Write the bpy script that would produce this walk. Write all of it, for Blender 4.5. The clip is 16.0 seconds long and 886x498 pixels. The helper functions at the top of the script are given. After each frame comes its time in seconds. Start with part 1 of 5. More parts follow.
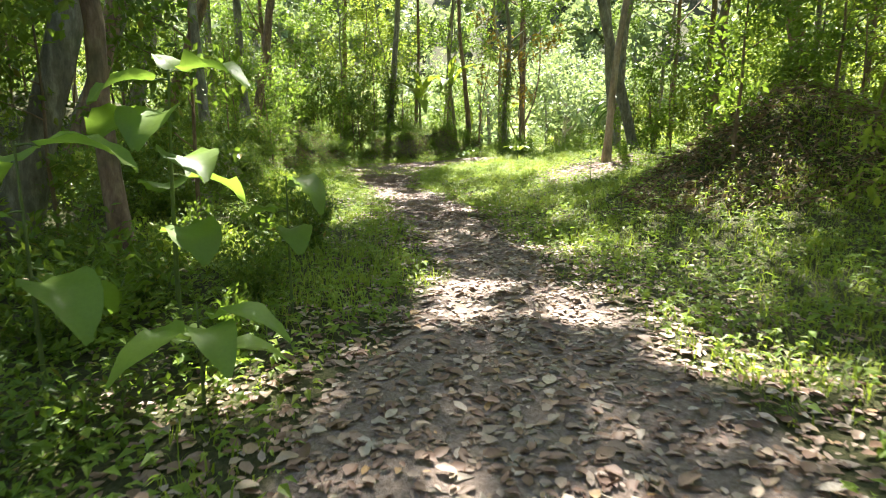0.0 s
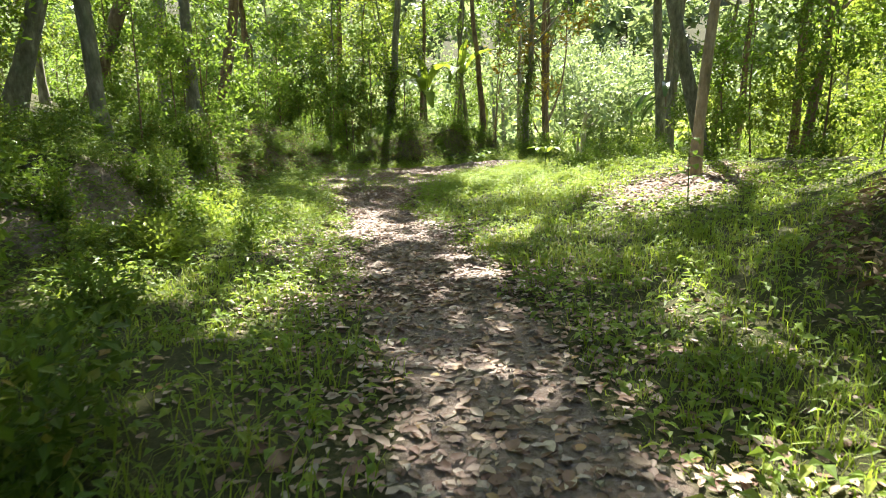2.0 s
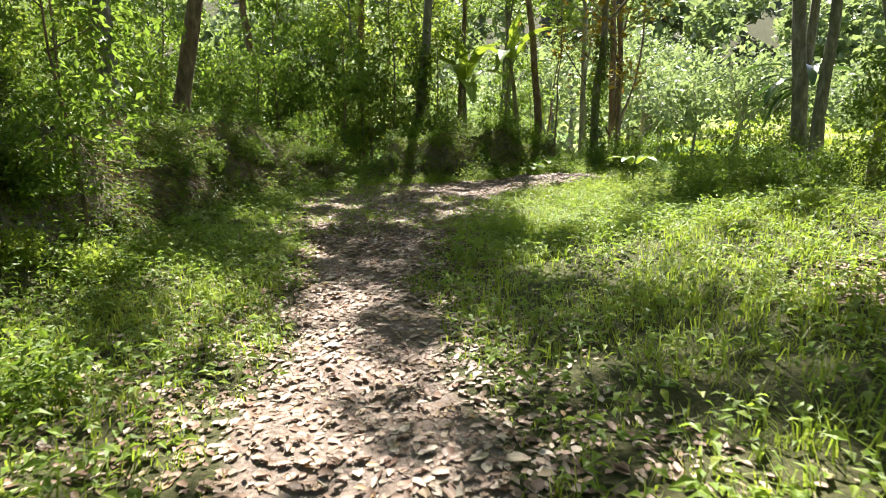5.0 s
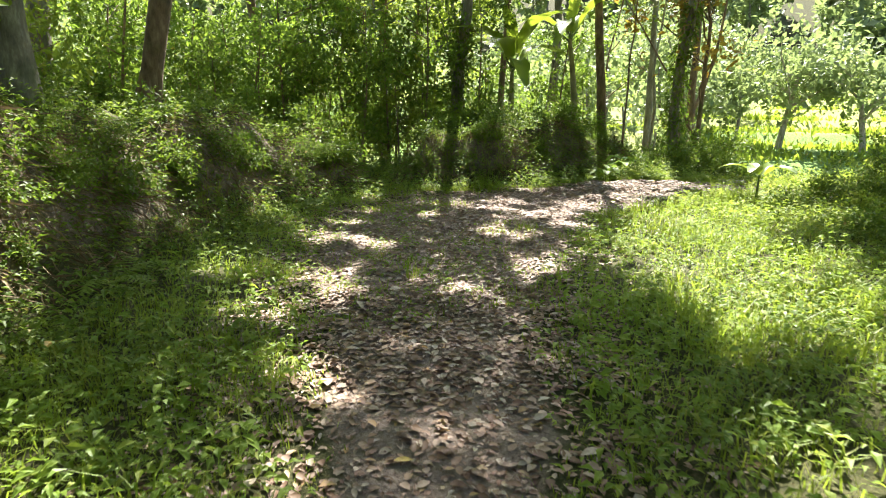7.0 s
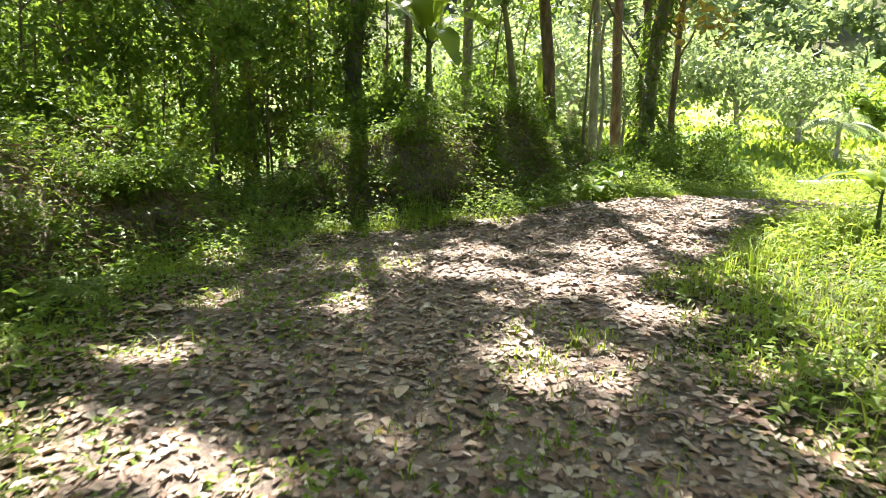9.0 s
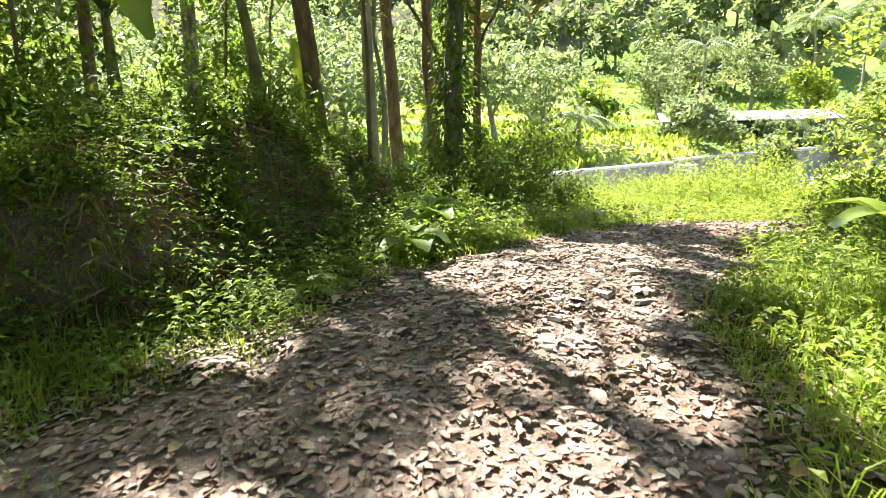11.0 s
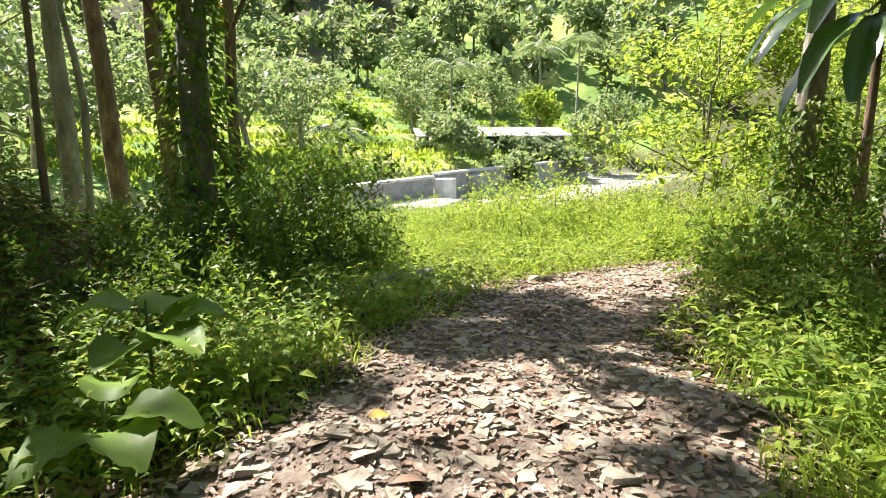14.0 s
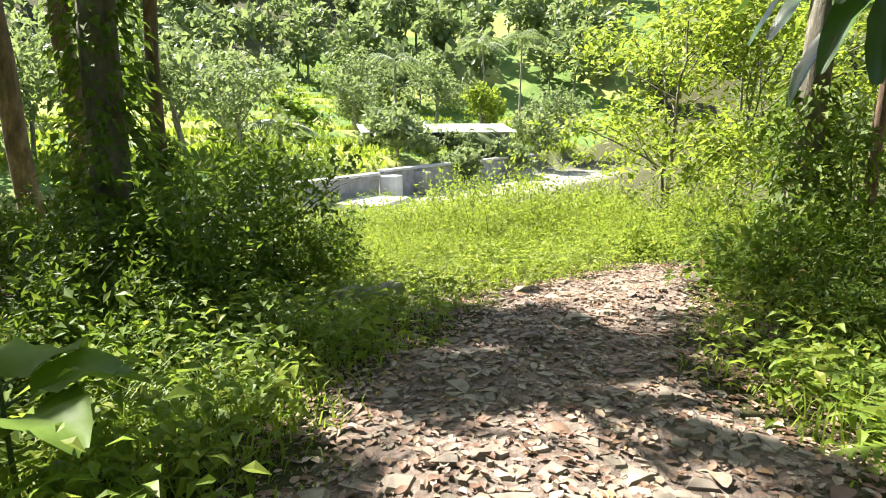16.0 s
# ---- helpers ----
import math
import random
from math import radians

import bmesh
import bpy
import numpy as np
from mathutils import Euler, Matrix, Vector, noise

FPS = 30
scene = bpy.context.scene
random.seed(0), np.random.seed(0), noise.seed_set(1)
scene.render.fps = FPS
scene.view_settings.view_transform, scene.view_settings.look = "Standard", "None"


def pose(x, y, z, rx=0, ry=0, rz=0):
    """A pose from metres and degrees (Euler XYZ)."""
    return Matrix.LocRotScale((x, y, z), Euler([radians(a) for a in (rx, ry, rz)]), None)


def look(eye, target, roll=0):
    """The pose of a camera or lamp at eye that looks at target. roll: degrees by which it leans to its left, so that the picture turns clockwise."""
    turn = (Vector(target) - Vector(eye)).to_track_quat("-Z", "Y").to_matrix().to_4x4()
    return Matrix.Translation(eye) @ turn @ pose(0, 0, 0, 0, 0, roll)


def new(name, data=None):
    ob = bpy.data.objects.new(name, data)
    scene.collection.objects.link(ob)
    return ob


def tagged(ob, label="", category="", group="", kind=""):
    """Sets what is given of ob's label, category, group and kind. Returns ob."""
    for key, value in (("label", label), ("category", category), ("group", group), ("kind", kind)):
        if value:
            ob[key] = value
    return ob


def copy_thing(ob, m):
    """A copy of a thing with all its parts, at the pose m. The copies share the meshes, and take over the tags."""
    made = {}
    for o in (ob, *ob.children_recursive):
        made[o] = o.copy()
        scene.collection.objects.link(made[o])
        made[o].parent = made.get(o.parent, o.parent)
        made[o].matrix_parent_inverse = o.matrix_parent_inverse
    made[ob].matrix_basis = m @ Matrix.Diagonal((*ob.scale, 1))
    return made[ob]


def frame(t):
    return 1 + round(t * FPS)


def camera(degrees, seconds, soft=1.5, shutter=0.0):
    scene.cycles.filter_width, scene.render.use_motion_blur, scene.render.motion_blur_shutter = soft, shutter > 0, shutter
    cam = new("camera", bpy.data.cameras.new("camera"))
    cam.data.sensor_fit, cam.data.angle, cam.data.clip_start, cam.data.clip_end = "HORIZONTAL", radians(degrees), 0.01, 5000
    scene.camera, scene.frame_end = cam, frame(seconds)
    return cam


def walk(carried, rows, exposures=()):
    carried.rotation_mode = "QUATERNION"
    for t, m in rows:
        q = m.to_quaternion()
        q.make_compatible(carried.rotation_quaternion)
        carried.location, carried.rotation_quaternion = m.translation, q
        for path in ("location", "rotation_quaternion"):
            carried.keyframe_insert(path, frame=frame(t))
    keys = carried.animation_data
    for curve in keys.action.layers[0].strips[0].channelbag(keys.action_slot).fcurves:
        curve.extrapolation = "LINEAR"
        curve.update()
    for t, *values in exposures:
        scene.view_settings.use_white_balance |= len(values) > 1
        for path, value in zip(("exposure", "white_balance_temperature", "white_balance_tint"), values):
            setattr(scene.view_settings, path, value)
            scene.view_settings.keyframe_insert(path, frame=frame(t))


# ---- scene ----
cam = camera(71.6, 16.0, soft=1.0, shutter=0.15)
PATH = [
    (0.0, look((-1.957, -1.956, 1.322), (-0.627, 2.771, 0.381), -0.02)),
    (0.5, look((-1.608, -0.721, 1.323), (-0.489, 4.058, 0.374), -0.28)),
    (1.0, look((-1.314, 0.628, 1.302), (-0.170, 5.401, 0.344), 0.29)),
    (1.5, look((-1.040, 1.694, 1.308), (0.090, 6.470, 0.352), 0.28)),
    (2.0, look((-0.621, 2.587, 1.332), (0.619, 7.335, 0.372), -0.31)),
    (2.5, look((-0.322, 3.390, 1.364), (1.035, 8.111, 0.430), -0.33)),
    (3.0, look((-0.065, 4.202, 1.382), (1.321, 8.913, 0.438), -0.13)),
    (3.5, look((0.242, 5.168, 1.361), (1.583, 9.895, 0.436), -0.24)),
    (4.0, look((0.421, 6.055, 1.313), (1.728, 10.795, 0.404), -0.22)),
    (4.5, look((0.560, 7.063, 1.307), (1.619, 11.857, 0.362), 0.24)),
    (5.0, look((0.690, 8.099, 1.336), (1.633, 12.917, 0.386), -0.03)),
    (5.2, look((0.736, 8.500, 1.311), (1.663, 13.327, 0.392), 0.02)),
    (7.3, look((0.687, 12.447, 1.587), (1.521, 17.248, 0.465), 0.86)),
    (7.5, look((0.697, 12.945, 1.488), (1.537, 17.756, 0.416), 0.87)),
    (8.0, look((0.813, 14.356, 1.399), (1.700, 19.153, 0.302), 0.52)),
    (8.5, look((0.966, 15.571, 1.350), (2.260, 20.277, 0.266), 0.52)),
    (9.0, look((1.148, 16.739, 1.310), (2.925, 21.291, 0.250), 0.08)),
    (9.5, look((1.498, 17.853, 1.316), (3.703, 22.208, 0.234), -0.38)),
    (10.0, look((1.894, 18.735, 1.283), (4.670, 22.762, 0.243), -0.83)),
    (10.2, look((2.123, 19.056, 1.290), (5.044, 22.976, 0.239), -1.30)),
    (12.3, look((4.200, 21.520, 1.481), (8.081, 24.483, 0.403), 0.28)),
    (12.5, look((4.305, 21.642, 1.471), (8.284, 24.471, 0.390), 0.49)),
    (13.0, look((4.525, 21.841, 1.458), (8.669, 24.434, 0.410), -0.24)),
    (13.5, look((4.781, 22.009, 1.423), (9.079, 24.341, 0.377), -0.11)),
    (14.0, look((4.985, 22.166, 1.411), (9.435, 24.202, 0.388), -0.21)),
    (14.5, look((5.150, 22.297, 1.386), (9.742, 24.014, 0.406), -0.44)),
    (15.0, look((5.268, 22.405, 1.381), (9.888, 23.996, 0.322), -0.00)),
    (15.5, look((5.428, 22.588, 1.340), (10.072, 24.147, 0.339), 0.09)),
    (16.0, look((5.695, 22.715, 1.315), (10.309, 24.331, 0.268), -0.01)),
]
walk(cam, PATH, [(0.0, 2.65), (2.0, 2.45), (5.0, 2.08), (8.0, 2.65), (10.0, 2.5), (12.5, 2.3), (14.5, 1.95), (16.0, 1.95)])

# ---------------------------------------------------------------- light
SUN_TO = Vector((0.22, 0.70, 0.92)).normalized()
world = bpy.data.worlds.new("sky")
scene.world = world
world.use_nodes = True
wn = world.node_tree
sky = wn.nodes.new("ShaderNodeTexSky")
sky.sky_type, sky.sun_disc = "NISHITA", False
sky.sun_elevation = math.asin(SUN_TO.z)
sky.sun_rotation = math.atan2(SUN_TO.x, SUN_TO.y)
sky.air_density, sky.dust_density = 1.0, 2.0
wn.links.new(sky.outputs[0], wn.nodes["Background"].inputs[0])
wn.nodes["Background"].inputs[1].default_value = 0.078
sun = new("sun", bpy.data.lights.new("sun", "SUN"))
sun.data.energy, sun.data.angle, sun.data.color = 5.0, radians(0.5), (1.0, 0.96, 0.87)
sun.matrix_world = look((0, 0, 30), Vector((0, 0, 30)) - SUN_TO)

# ---------------------------------------------------------------- materials
def mat_new(name):
    m = bpy.data.materials.new(name)
    m.use_nodes = True
    nt = m.node_tree
    return m, nt, nt.nodes["Principled BSDF"]


def ramp_node(nt, src, stops):
    r = nt.nodes.new("ShaderNodeValToRGB")
    el = r.color_ramp.elements
    while len(el) < len(stops):
        el.new(0.5)
    for e, (p, c) in zip(el, stops):
        e.position, e.color = p, (*c, 1)
    nt.links.new(src, r.inputs[0])
    return r.outputs[0]


def noise_node(nt, scale, detail=4.0, rough=0.6):
    tc = nt.nodes.new("ShaderNodeNewGeometry")
    n = nt.nodes.new("ShaderNodeTexNoise")
    n.inputs["Scale"].default_value, n.inputs["Detail"].default_value, n.inputs["Roughness"].default_value = scale, detail, rough
    nt.links.new(tc.outputs["Position"], n.inputs["Vector"])
    return n.outputs["Fac"]


def mix_col(nt, fac, a, b, mode="MIX"):
    m = nt.nodes.new("ShaderNodeMix")
    m.data_type, m.blend_type = "RGBA", mode
    for sock, v in ((m.inputs[0], fac), (m.inputs[6], a), (m.inputs[7], b)):
        if isinstance(v, (int, float)):
            sock.default_value = v
        elif isinstance(v, tuple):
            sock.default_value = (*v, 1)
        else:
            nt.links.new(v, sock)
    return m.outputs[2]


def bump_on(nt, bsdf, height, strength, dist):
    b = nt.nodes.new("ShaderNodeBump")
    b.inputs["Strength"].default_value, b.inputs["Distance"].default_value = strength, dist
    nt.links.new(height, b.inputs["Height"])
    nt.links.new(b.outputs[0], bsdf.inputs["Normal"])


def leaf_mat(name, stops, through_col, thin=0.4, rough=0.45, spec=0.35):
    """Green or dry leaves: each leaf its own shade, some light passing through."""
    m, nt, p = mat_new(name)
    if stops[0][1][1] > stops[0][1][0]:
        stops = [(q, (c[0] * 1.2, c[1], c[2] * 0.9)) for q, c in stops]
        through_col = (through_col[0] * 1.12, through_col[1], through_col[2])
    geo = nt.nodes.new("ShaderNodeNewGeometry")
    col = ramp_node(nt, geo.outputs["Random Per Island"], stops)
    n2 = noise_node(nt, 0.9, 3)
    col = mix_col(nt, ramp_node(nt, n2, [(0.35, (0, 0, 0)), (0.7, (0.5, 0.5, 0.5))]), col, through_col)
    col = mix_col(nt, ramp_node(nt, noise_node(nt, 60, 3), [(0.3, (0.0,) * 3), (0.75, (0.28,) * 3)]), col, tuple(c * 0.45 for c in stops[0][1]))
    nt.links.new(col, p.inputs["Base Color"])
    p.inputs["Roughness"].default_value = rough
    p.inputs["Specular IOR Level"].default_value = spec
    t = nt.nodes.new("ShaderNodeBsdfTranslucent")
    nt.links.new(mix_col(nt, 0.6, col, through_col), t.inputs[0])
    mx = nt.nodes.new("ShaderNodeMixShader")
    mx.inputs[0].default_value = thin
    nt.links.new(p.outputs[0], mx.inputs[1])
    nt.links.new(t.outputs[0], mx.inputs[2])
    nt.links.new(mx.outputs[0], nt.nodes["Material Output"].inputs[0])
    return m


def bark_mat(name, a, b, c, scale=9.0):
    m, nt, p = mat_new(name)
    tc = nt.nodes.new("ShaderNodeTexCoord")
    mp = nt.nodes.new("ShaderNodeMapping")
    mp.inputs["Scale"].default_value = (1, 1, 0.35)
    nt.links.new(tc.outputs["Object"], mp.inputs[0])
    n = nt.nodes.new("ShaderNodeTexNoise")
    n.inputs["Scale"].default_value, n.inputs["Detail"].default_value, n.inputs["Roughness"].default_value = scale, 8, 0.7
    nt.links.new(mp.outputs[0], n.inputs[0])
    col = ramp_node(nt, n.outputs["Fac"], [(0.3, a), (0.52, b), (0.72, c)])
    col = mix_col(nt, ramp_node(nt, noise_node(nt, 2.2), [(0.5, (0,) * 3), (0.72, (0.55,) * 3)]), col, (0.06, 0.085, 0.03))
    nt.links.new(col, p.inputs["Base Color"])
    p.inputs["Roughness"].default_value = 0.9
    bump_on(nt, p, n.outputs["Fac"], 0.7, 0.03)
    return m


def plain_mat(name, a, b, scale, rough=0.85, bump=0.3, dist=0.01):
    m, nt, p = mat_new(name)
    n = noise_node(nt, scale, 7, 0.65)
    col = ramp_node(nt, n, [(0.3, a), (0.7, b)])
    col = mix_col(nt, ramp_node(nt, noise_node(nt, scale * 0.13), [(0.4, (0,) * 3), (0.7, (0.6,) * 3)]), col, tuple(v * 0.6 for v in a))
    nt.links.new(col, p.inputs["Base Color"])
    p.inputs["Roughness"].default_value = rough
    bump_on(nt, p, n, bump, dist)
    return m


G_GRASS = leaf_mat("grass_blades", [(0, (0.08, 0.15, 0.025)), (0.6, (0.13, 0.22, 0.035)), (0.95, (0.24, 0.28, 0.06)), (1, (0.38, 0.31, 0.13))], (0.36, 0.52, 0.05), 0.5, 0.5, 0.3)
G_WEED = leaf_mat("weed_leaves", [(0, (0.06, 0.13, 0.027)), (0.7, (0.12, 0.21, 0.045)), (1, (0.23, 0.28, 0.06))], (0.32, 0.50, 0.05), 0.45, 0.5, 0.3)
G_SHRUB = leaf_mat("shrub_leaves", [(0, (0.045, 0.095, 0.02)), (0.7, (0.09, 0.165, 0.03)), (0.97, (0.17, 0.22, 0.045)), (1, (0.3, 0.2, 0.07))], (0.20, 0.34, 0.03), 0.4, 0.5, 0.25)
G_CANOPY = leaf_mat("canopy_leaves", [(0, (0.04, 0.09, 0.016)), (0.7, (0.08, 0.15, 0.025)), (1, (0.17, 0.2, 0.035))], (0.27, 0.45, 0.05), 0.5, 0.5, 0.3)
G_YOUNG = leaf_mat("young_leaves", [(0, (0.10, 0.17, 0.03)), (0.7, (0.17, 0.25, 0.04)), (1, (0.28, 0.30, 0.05))], (0.36, 0.52, 0.06), 0.5, 0.5, 0.25)
G_RUSSET = leaf_mat("russet_leaves", [(0, (0.10, 0.12, 0.02)), (0.6, (0.19, 0.17, 0.03)), (1, (0.36, 0.16, 0.03))], (0.45, 0.36, 0.05), 0.45, 0.5)
# Distance haze is put into this colour: paler and bluer than the near leaves.
G_FAR_HAZED = leaf_mat("haze_tinted_far_leaves", [(0, (0.08, 0.14, 0.08)), (0.5, (0.14, 0.215, 0.11)), (1, (0.24, 0.31, 0.17))], (0.28, 0.40, 0.12), 0.42, 0.5, 0.4)
G_BANANA = leaf_mat("banana_leaf", [(0, (0.06, 0.14, 0.02)), (1, (0.12, 0.22, 0.035))], (0.34, 0.48, 0.04), 0.4, 0.3, 0.5)
# Darker, less translucent than banana_leaf: the colour stands in for leaves seen backlit.
G_BACKLIT_DARK = leaf_mat("backlit_dark_long_leaf", [(0, (0.025, 0.07, 0.02)), (1, (0.05, 0.11, 0.03))], (0.10, 0.22, 0.03), 0.22, 0.28, 0.6)
G_BIG = leaf_mat("broad_leaf", [(0, (0.07, 0.15, 0.025)), (1, (0.13, 0.22, 0.045))], (0.26, 0.46, 0.05), 0.45, 0.5, 0.3)
L_DRY = leaf_mat("fallen_leaves", [(0, (0.09, 0.045, 0.03)), (0.25, (0.19, 0.10, 0.07)), (0.5, (0.31, 0.20, 0.15)), (0.75, (0.42, 0.32, 0.25)), (0.9, (0.52, 0.45, 0.37)), (0.96, (0.40, 0.22, 0.06)), (1, (0.57, 0.50, 0.42))], (0.30, 0.20, 0.12), 0.12, 0.55, 0.35)
L_ROOT = leaf_mat("dry_stalks", [(0, (0.09, 0.055, 0.03)), (0.6, (0.20, 0.13, 0.075)), (1, (0.36, 0.27, 0.16))], (0.26, 0.18, 0.1), 0.1, 0.7, 0.2)
B_GREY = bark_mat("grey_bark", (0.07, 0.06, 0.045), (0.20, 0.175, 0.135), (0.42, 0.39, 0.32))
B_BROWN = bark_mat("brown_bark", (0.06, 0.035, 0.022), (0.19, 0.12, 0.075), (0.36, 0.26, 0.17))
B_PALE = bark_mat("pale_bark", (0.12, 0.10, 0.07), (0.33, 0.29, 0.22), (0.58, 0.54, 0.45), 6)
B_TAN = bark_mat("tan_bark", (0.13, 0.09, 0.055), (0.34, 0.25, 0.165), (0.55, 0.45, 0.33), 7)
B_STALK = bark_mat("green_stalk", (0.05, 0.08, 0.02), (0.11, 0.15, 0.04), (0.2, 0.22, 0.08))
B_BANANA = bark_mat("banana_stem", (0.09, 0.07, 0.03), (0.24, 0.21, 0.10), (0.46, 0.40, 0.28), 5)
STONE = plain_mat("flat_stone", (0.15, 0.12, 0.09), (0.38, 0.32, 0.25), 14, 0.8, 0.5, 0.01)
CONCRETE = plain_mat("weathered_concrete", (0.22, 0.22, 0.21), (0.46, 0.45, 0.42), 1.6, 0.85, 0.3, 0.02)
PALE_CONC = plain_mat("pale_concrete", (0.48, 0.47, 0.44), (0.70, 0.69, 0.66), 1.2, 0.8, 0.2, 0.02)
ROOFING = plain_mat("pale_roof_sheet", (0.62, 0.63, 0.64), (0.8, 0.8, 0.8), 0.7, 0.5, 0.1, 0.01)


def ground_mat():
    m, nt, p = mat_new("forest_ground")
    def attr(n):
        a = nt.nodes.new("ShaderNodeAttribute")
        a.attribute_name = n
        return a.outputs["Fac"]
    fine, mid, big = noise_node(nt, 38, 8, 0.7), noise_node(nt, 6, 6), noise_node(nt, 0.7, 4)
    soil = ramp_node(nt, fine, [(0.28, (0.085, 0.055, 0.04)), (0.5, (0.20, 0.155, 0.13)), (0.72, (0.34, 0.285, 0.245))])
    soil = mix_col(nt, ramp_node(nt, mid, [(0.4, (0,) * 3), (0.7, (0.6,) * 3)]), soil, (0.27, 0.20, 0.155))
    floor = ramp_node(nt, fine, [(0.3, (0.03, 0.032, 0.014)), (0.55, (0.075, 0.075, 0.03)), (0.75, (0.16, 0.12, 0.07))])
    field = ramp_node(nt, mid, [(0.3, (0.06, 0.12, 0.025)), (0.7, (0.18, 0.26, 0.06))])
    field = mix_col(nt, ramp_node(nt, noise_node(nt, 0.06, 2), [(0.46, (0,) * 3), (0.56, (0.75,) * 3)]), field, (0.34, 0.35, 0.10))
    gravel = ramp_node(nt, mid, [(0.3, (0.22, 0.21, 0.18)), (0.7, (0.48, 0.45, 0.39))])
    wet = nt.nodes.new("ShaderNodeMath")
    wet.operation = "ADD"
    wig = nt.nodes.new("ShaderNodeMath")
    wig.operation, wig.inputs[1].default_value = "MULTIPLY_ADD", 0.5
    wig.inputs[2].default_value = -0.25
    nt.links.new(mid, wig.inputs[0])
    nt.links.new(attr("path_soil"), wet.inputs[0])
    nt.links.new(wig.outputs[0], wet.inputs[1])
    pf = ramp_node(nt, wet.outputs[0], [(0.35, (0,) * 3), (0.6, (1,) * 3)])
    col = mix_col(nt, pf, floor, soil)
    col = mix_col(nt, attr("field_grass"), col, field)
    col = mix_col(nt, attr("river_gravel"), col, gravel)
    nt.links.new(col, p.inputs["Base Color"])
    p.inputs["Roughness"].default_value = 0.95
    p.inputs["Specular IOR Level"].default_value = 0.2
    bump_on(nt, p, fine, 0.8, 0.03)
    return m


# ---------------------------------------------------------------- building helpers
def mesh_np(name, verts, faces, mat, smooth=True, counts=None):
    """A mesh from arrays: faces is (N, 3) or (N, 4)."""
    me = bpy.data.meshes.new(name)
    verts, faces = np.asarray(verts, np.float32), np.asarray(faces, np.int32)
    n, k = faces.shape
    me.vertices.add(len(verts))
    me.vertices.foreach_set("co", verts.ravel())
    me.loops.add(n * k)
    me.loops.foreach_set("vertex_index", faces.ravel())
    me.polygons.add(n)
    me.polygons.foreach_set("loop_start", np.arange(0, n * k, k, dtype=np.int32))
    me.polygons.foreach_set("use_smooth", np.full(n, smooth))
    me.update(calc_edges=True)
    if mat:
        me.materials.append(mat)
    return me


def part(name, me, parent, label=""):
    ob = new(name, me)
    ob.parent = parent
    return tagged(ob, label)


def thing(name, place, label, category, group="", kind=""):
    ob = new(name)
    ob.empty_display_size = 0.2
    ob.location = place
    return tagged(ob, label, category, group, kind)


def unit(v):
    return v / np.maximum(np.linalg.norm(v, axis=-1, keepdims=True), 1e-9)


def leaf_arrays(pos, axis, up, length, width, fold=0.25, droop=0.25):
    """Pointed leaves of five corners and four faces, folded along the midrib and drooping."""
    n = len(pos)
    axis = unit(axis)
    side = unit(np.cross(axis, up))
    nrm = np.cross(side, axis)
    L, W = np.broadcast_to(length, n)[:, None], np.broadcast_to(width, n)[:, None]
    mid = pos + axis * L * 0.45
    lift = nrm * W * fold
    v = np.stack([pos, mid - side * W * 0.5 + lift, mid, mid + side * W * 0.5 + lift, pos + axis * L - nrm * L * droop], 1)
    f = np.array([[0, 1, 2], [0, 2, 3], [1, 4, 2], [2, 4, 3]])
    return v.reshape(-1, 3), (np.arange(n)[:, None, None] * 5 + f).reshape(-1, 3)


def flat_leaf_arrays(pos, axis, up, length, width):
    """Cheaper leaves of four corners, for crowns high up and far off."""
    n = len(pos)
    axis = unit(axis)
    side = unit(np.cross(axis, up))
    nrm = np.cross(side, axis)
    L, W = np.broadcast_to(length, n)[:, None], np.broadcast_to(width, n)[:, None]
    mid = pos + axis * L * 0.45 + nrm * L * 0.08
    v = np.stack([pos, mid - side * W * 0.5, pos + axis * L, mid + side * W * 0.5], 1)
    f = np.array([[0, 1, 2], [0, 2, 3]])
    return v.reshape(-1, 3), (np.arange(n)[:, None, None] * 4 + f).reshape(-1, 3)


def fallen_leaf_arrays(pos, axis, up, length, width, droop):
    """Oval dry leaves of seven corners, cupped and curling at the tip."""
    n = len(pos)
    axis = unit(axis)
    side = unit(np.cross(axis, up))
    nrm = np.cross(side, axis)
    L, W, D = length[:, None], width[:, None], droop[:, None]
    a, b, mid = pos + axis * L * 0.27, pos + axis * L * 0.68, pos + axis * L * 0.48
    v = np.stack([pos, a - side * W * 0.44 + nrm * W * 0.22, a + side * W * 0.44 + nrm * W * 0.12, mid - nrm * W * 0.05, b - side * W * 0.42 + nrm * W * 0.14, b + side * W * 0.42 + nrm * W * 0.26, pos + axis * L + nrm * L * D], 1)
    f = np.array([[0, 1, 3], [0, 3, 2], [1, 4, 3], [2, 3, 5], [4, 6, 3], [3, 6, 5]])
    return v.reshape(-1, 3), (np.arange(n)[:, None, None] * 7 + f).reshape(-1, 3)


def blade_arrays(pos, lean, height, width):
    """Grass blades of five corners, bending over."""
    n = len(pos)
    H, W = height[:, None], width[:, None]
    side = unit(np.cross(lean, np.array([0, 0, 1.0])) + 1e-6)
    z = np.array([0, 0, 1.0])
    mid = pos + z * H * 0.6 + lean * H * 0.22
    tip = pos + z * H * 0.82 + lean * H * 0.75
    v = np.stack([pos - side * W * 0.5, pos + side * W * 0.5, mid - side * W * 0.42, mid + side * W * 0.42, tip], 1)
    f = np.array([[0, 1, 3], [0, 3, 2], [2, 3, 4]])
    return v.reshape(-1, 3), (np.arange(n)[:, None, None] * 5 + f).reshape(-1, 3)


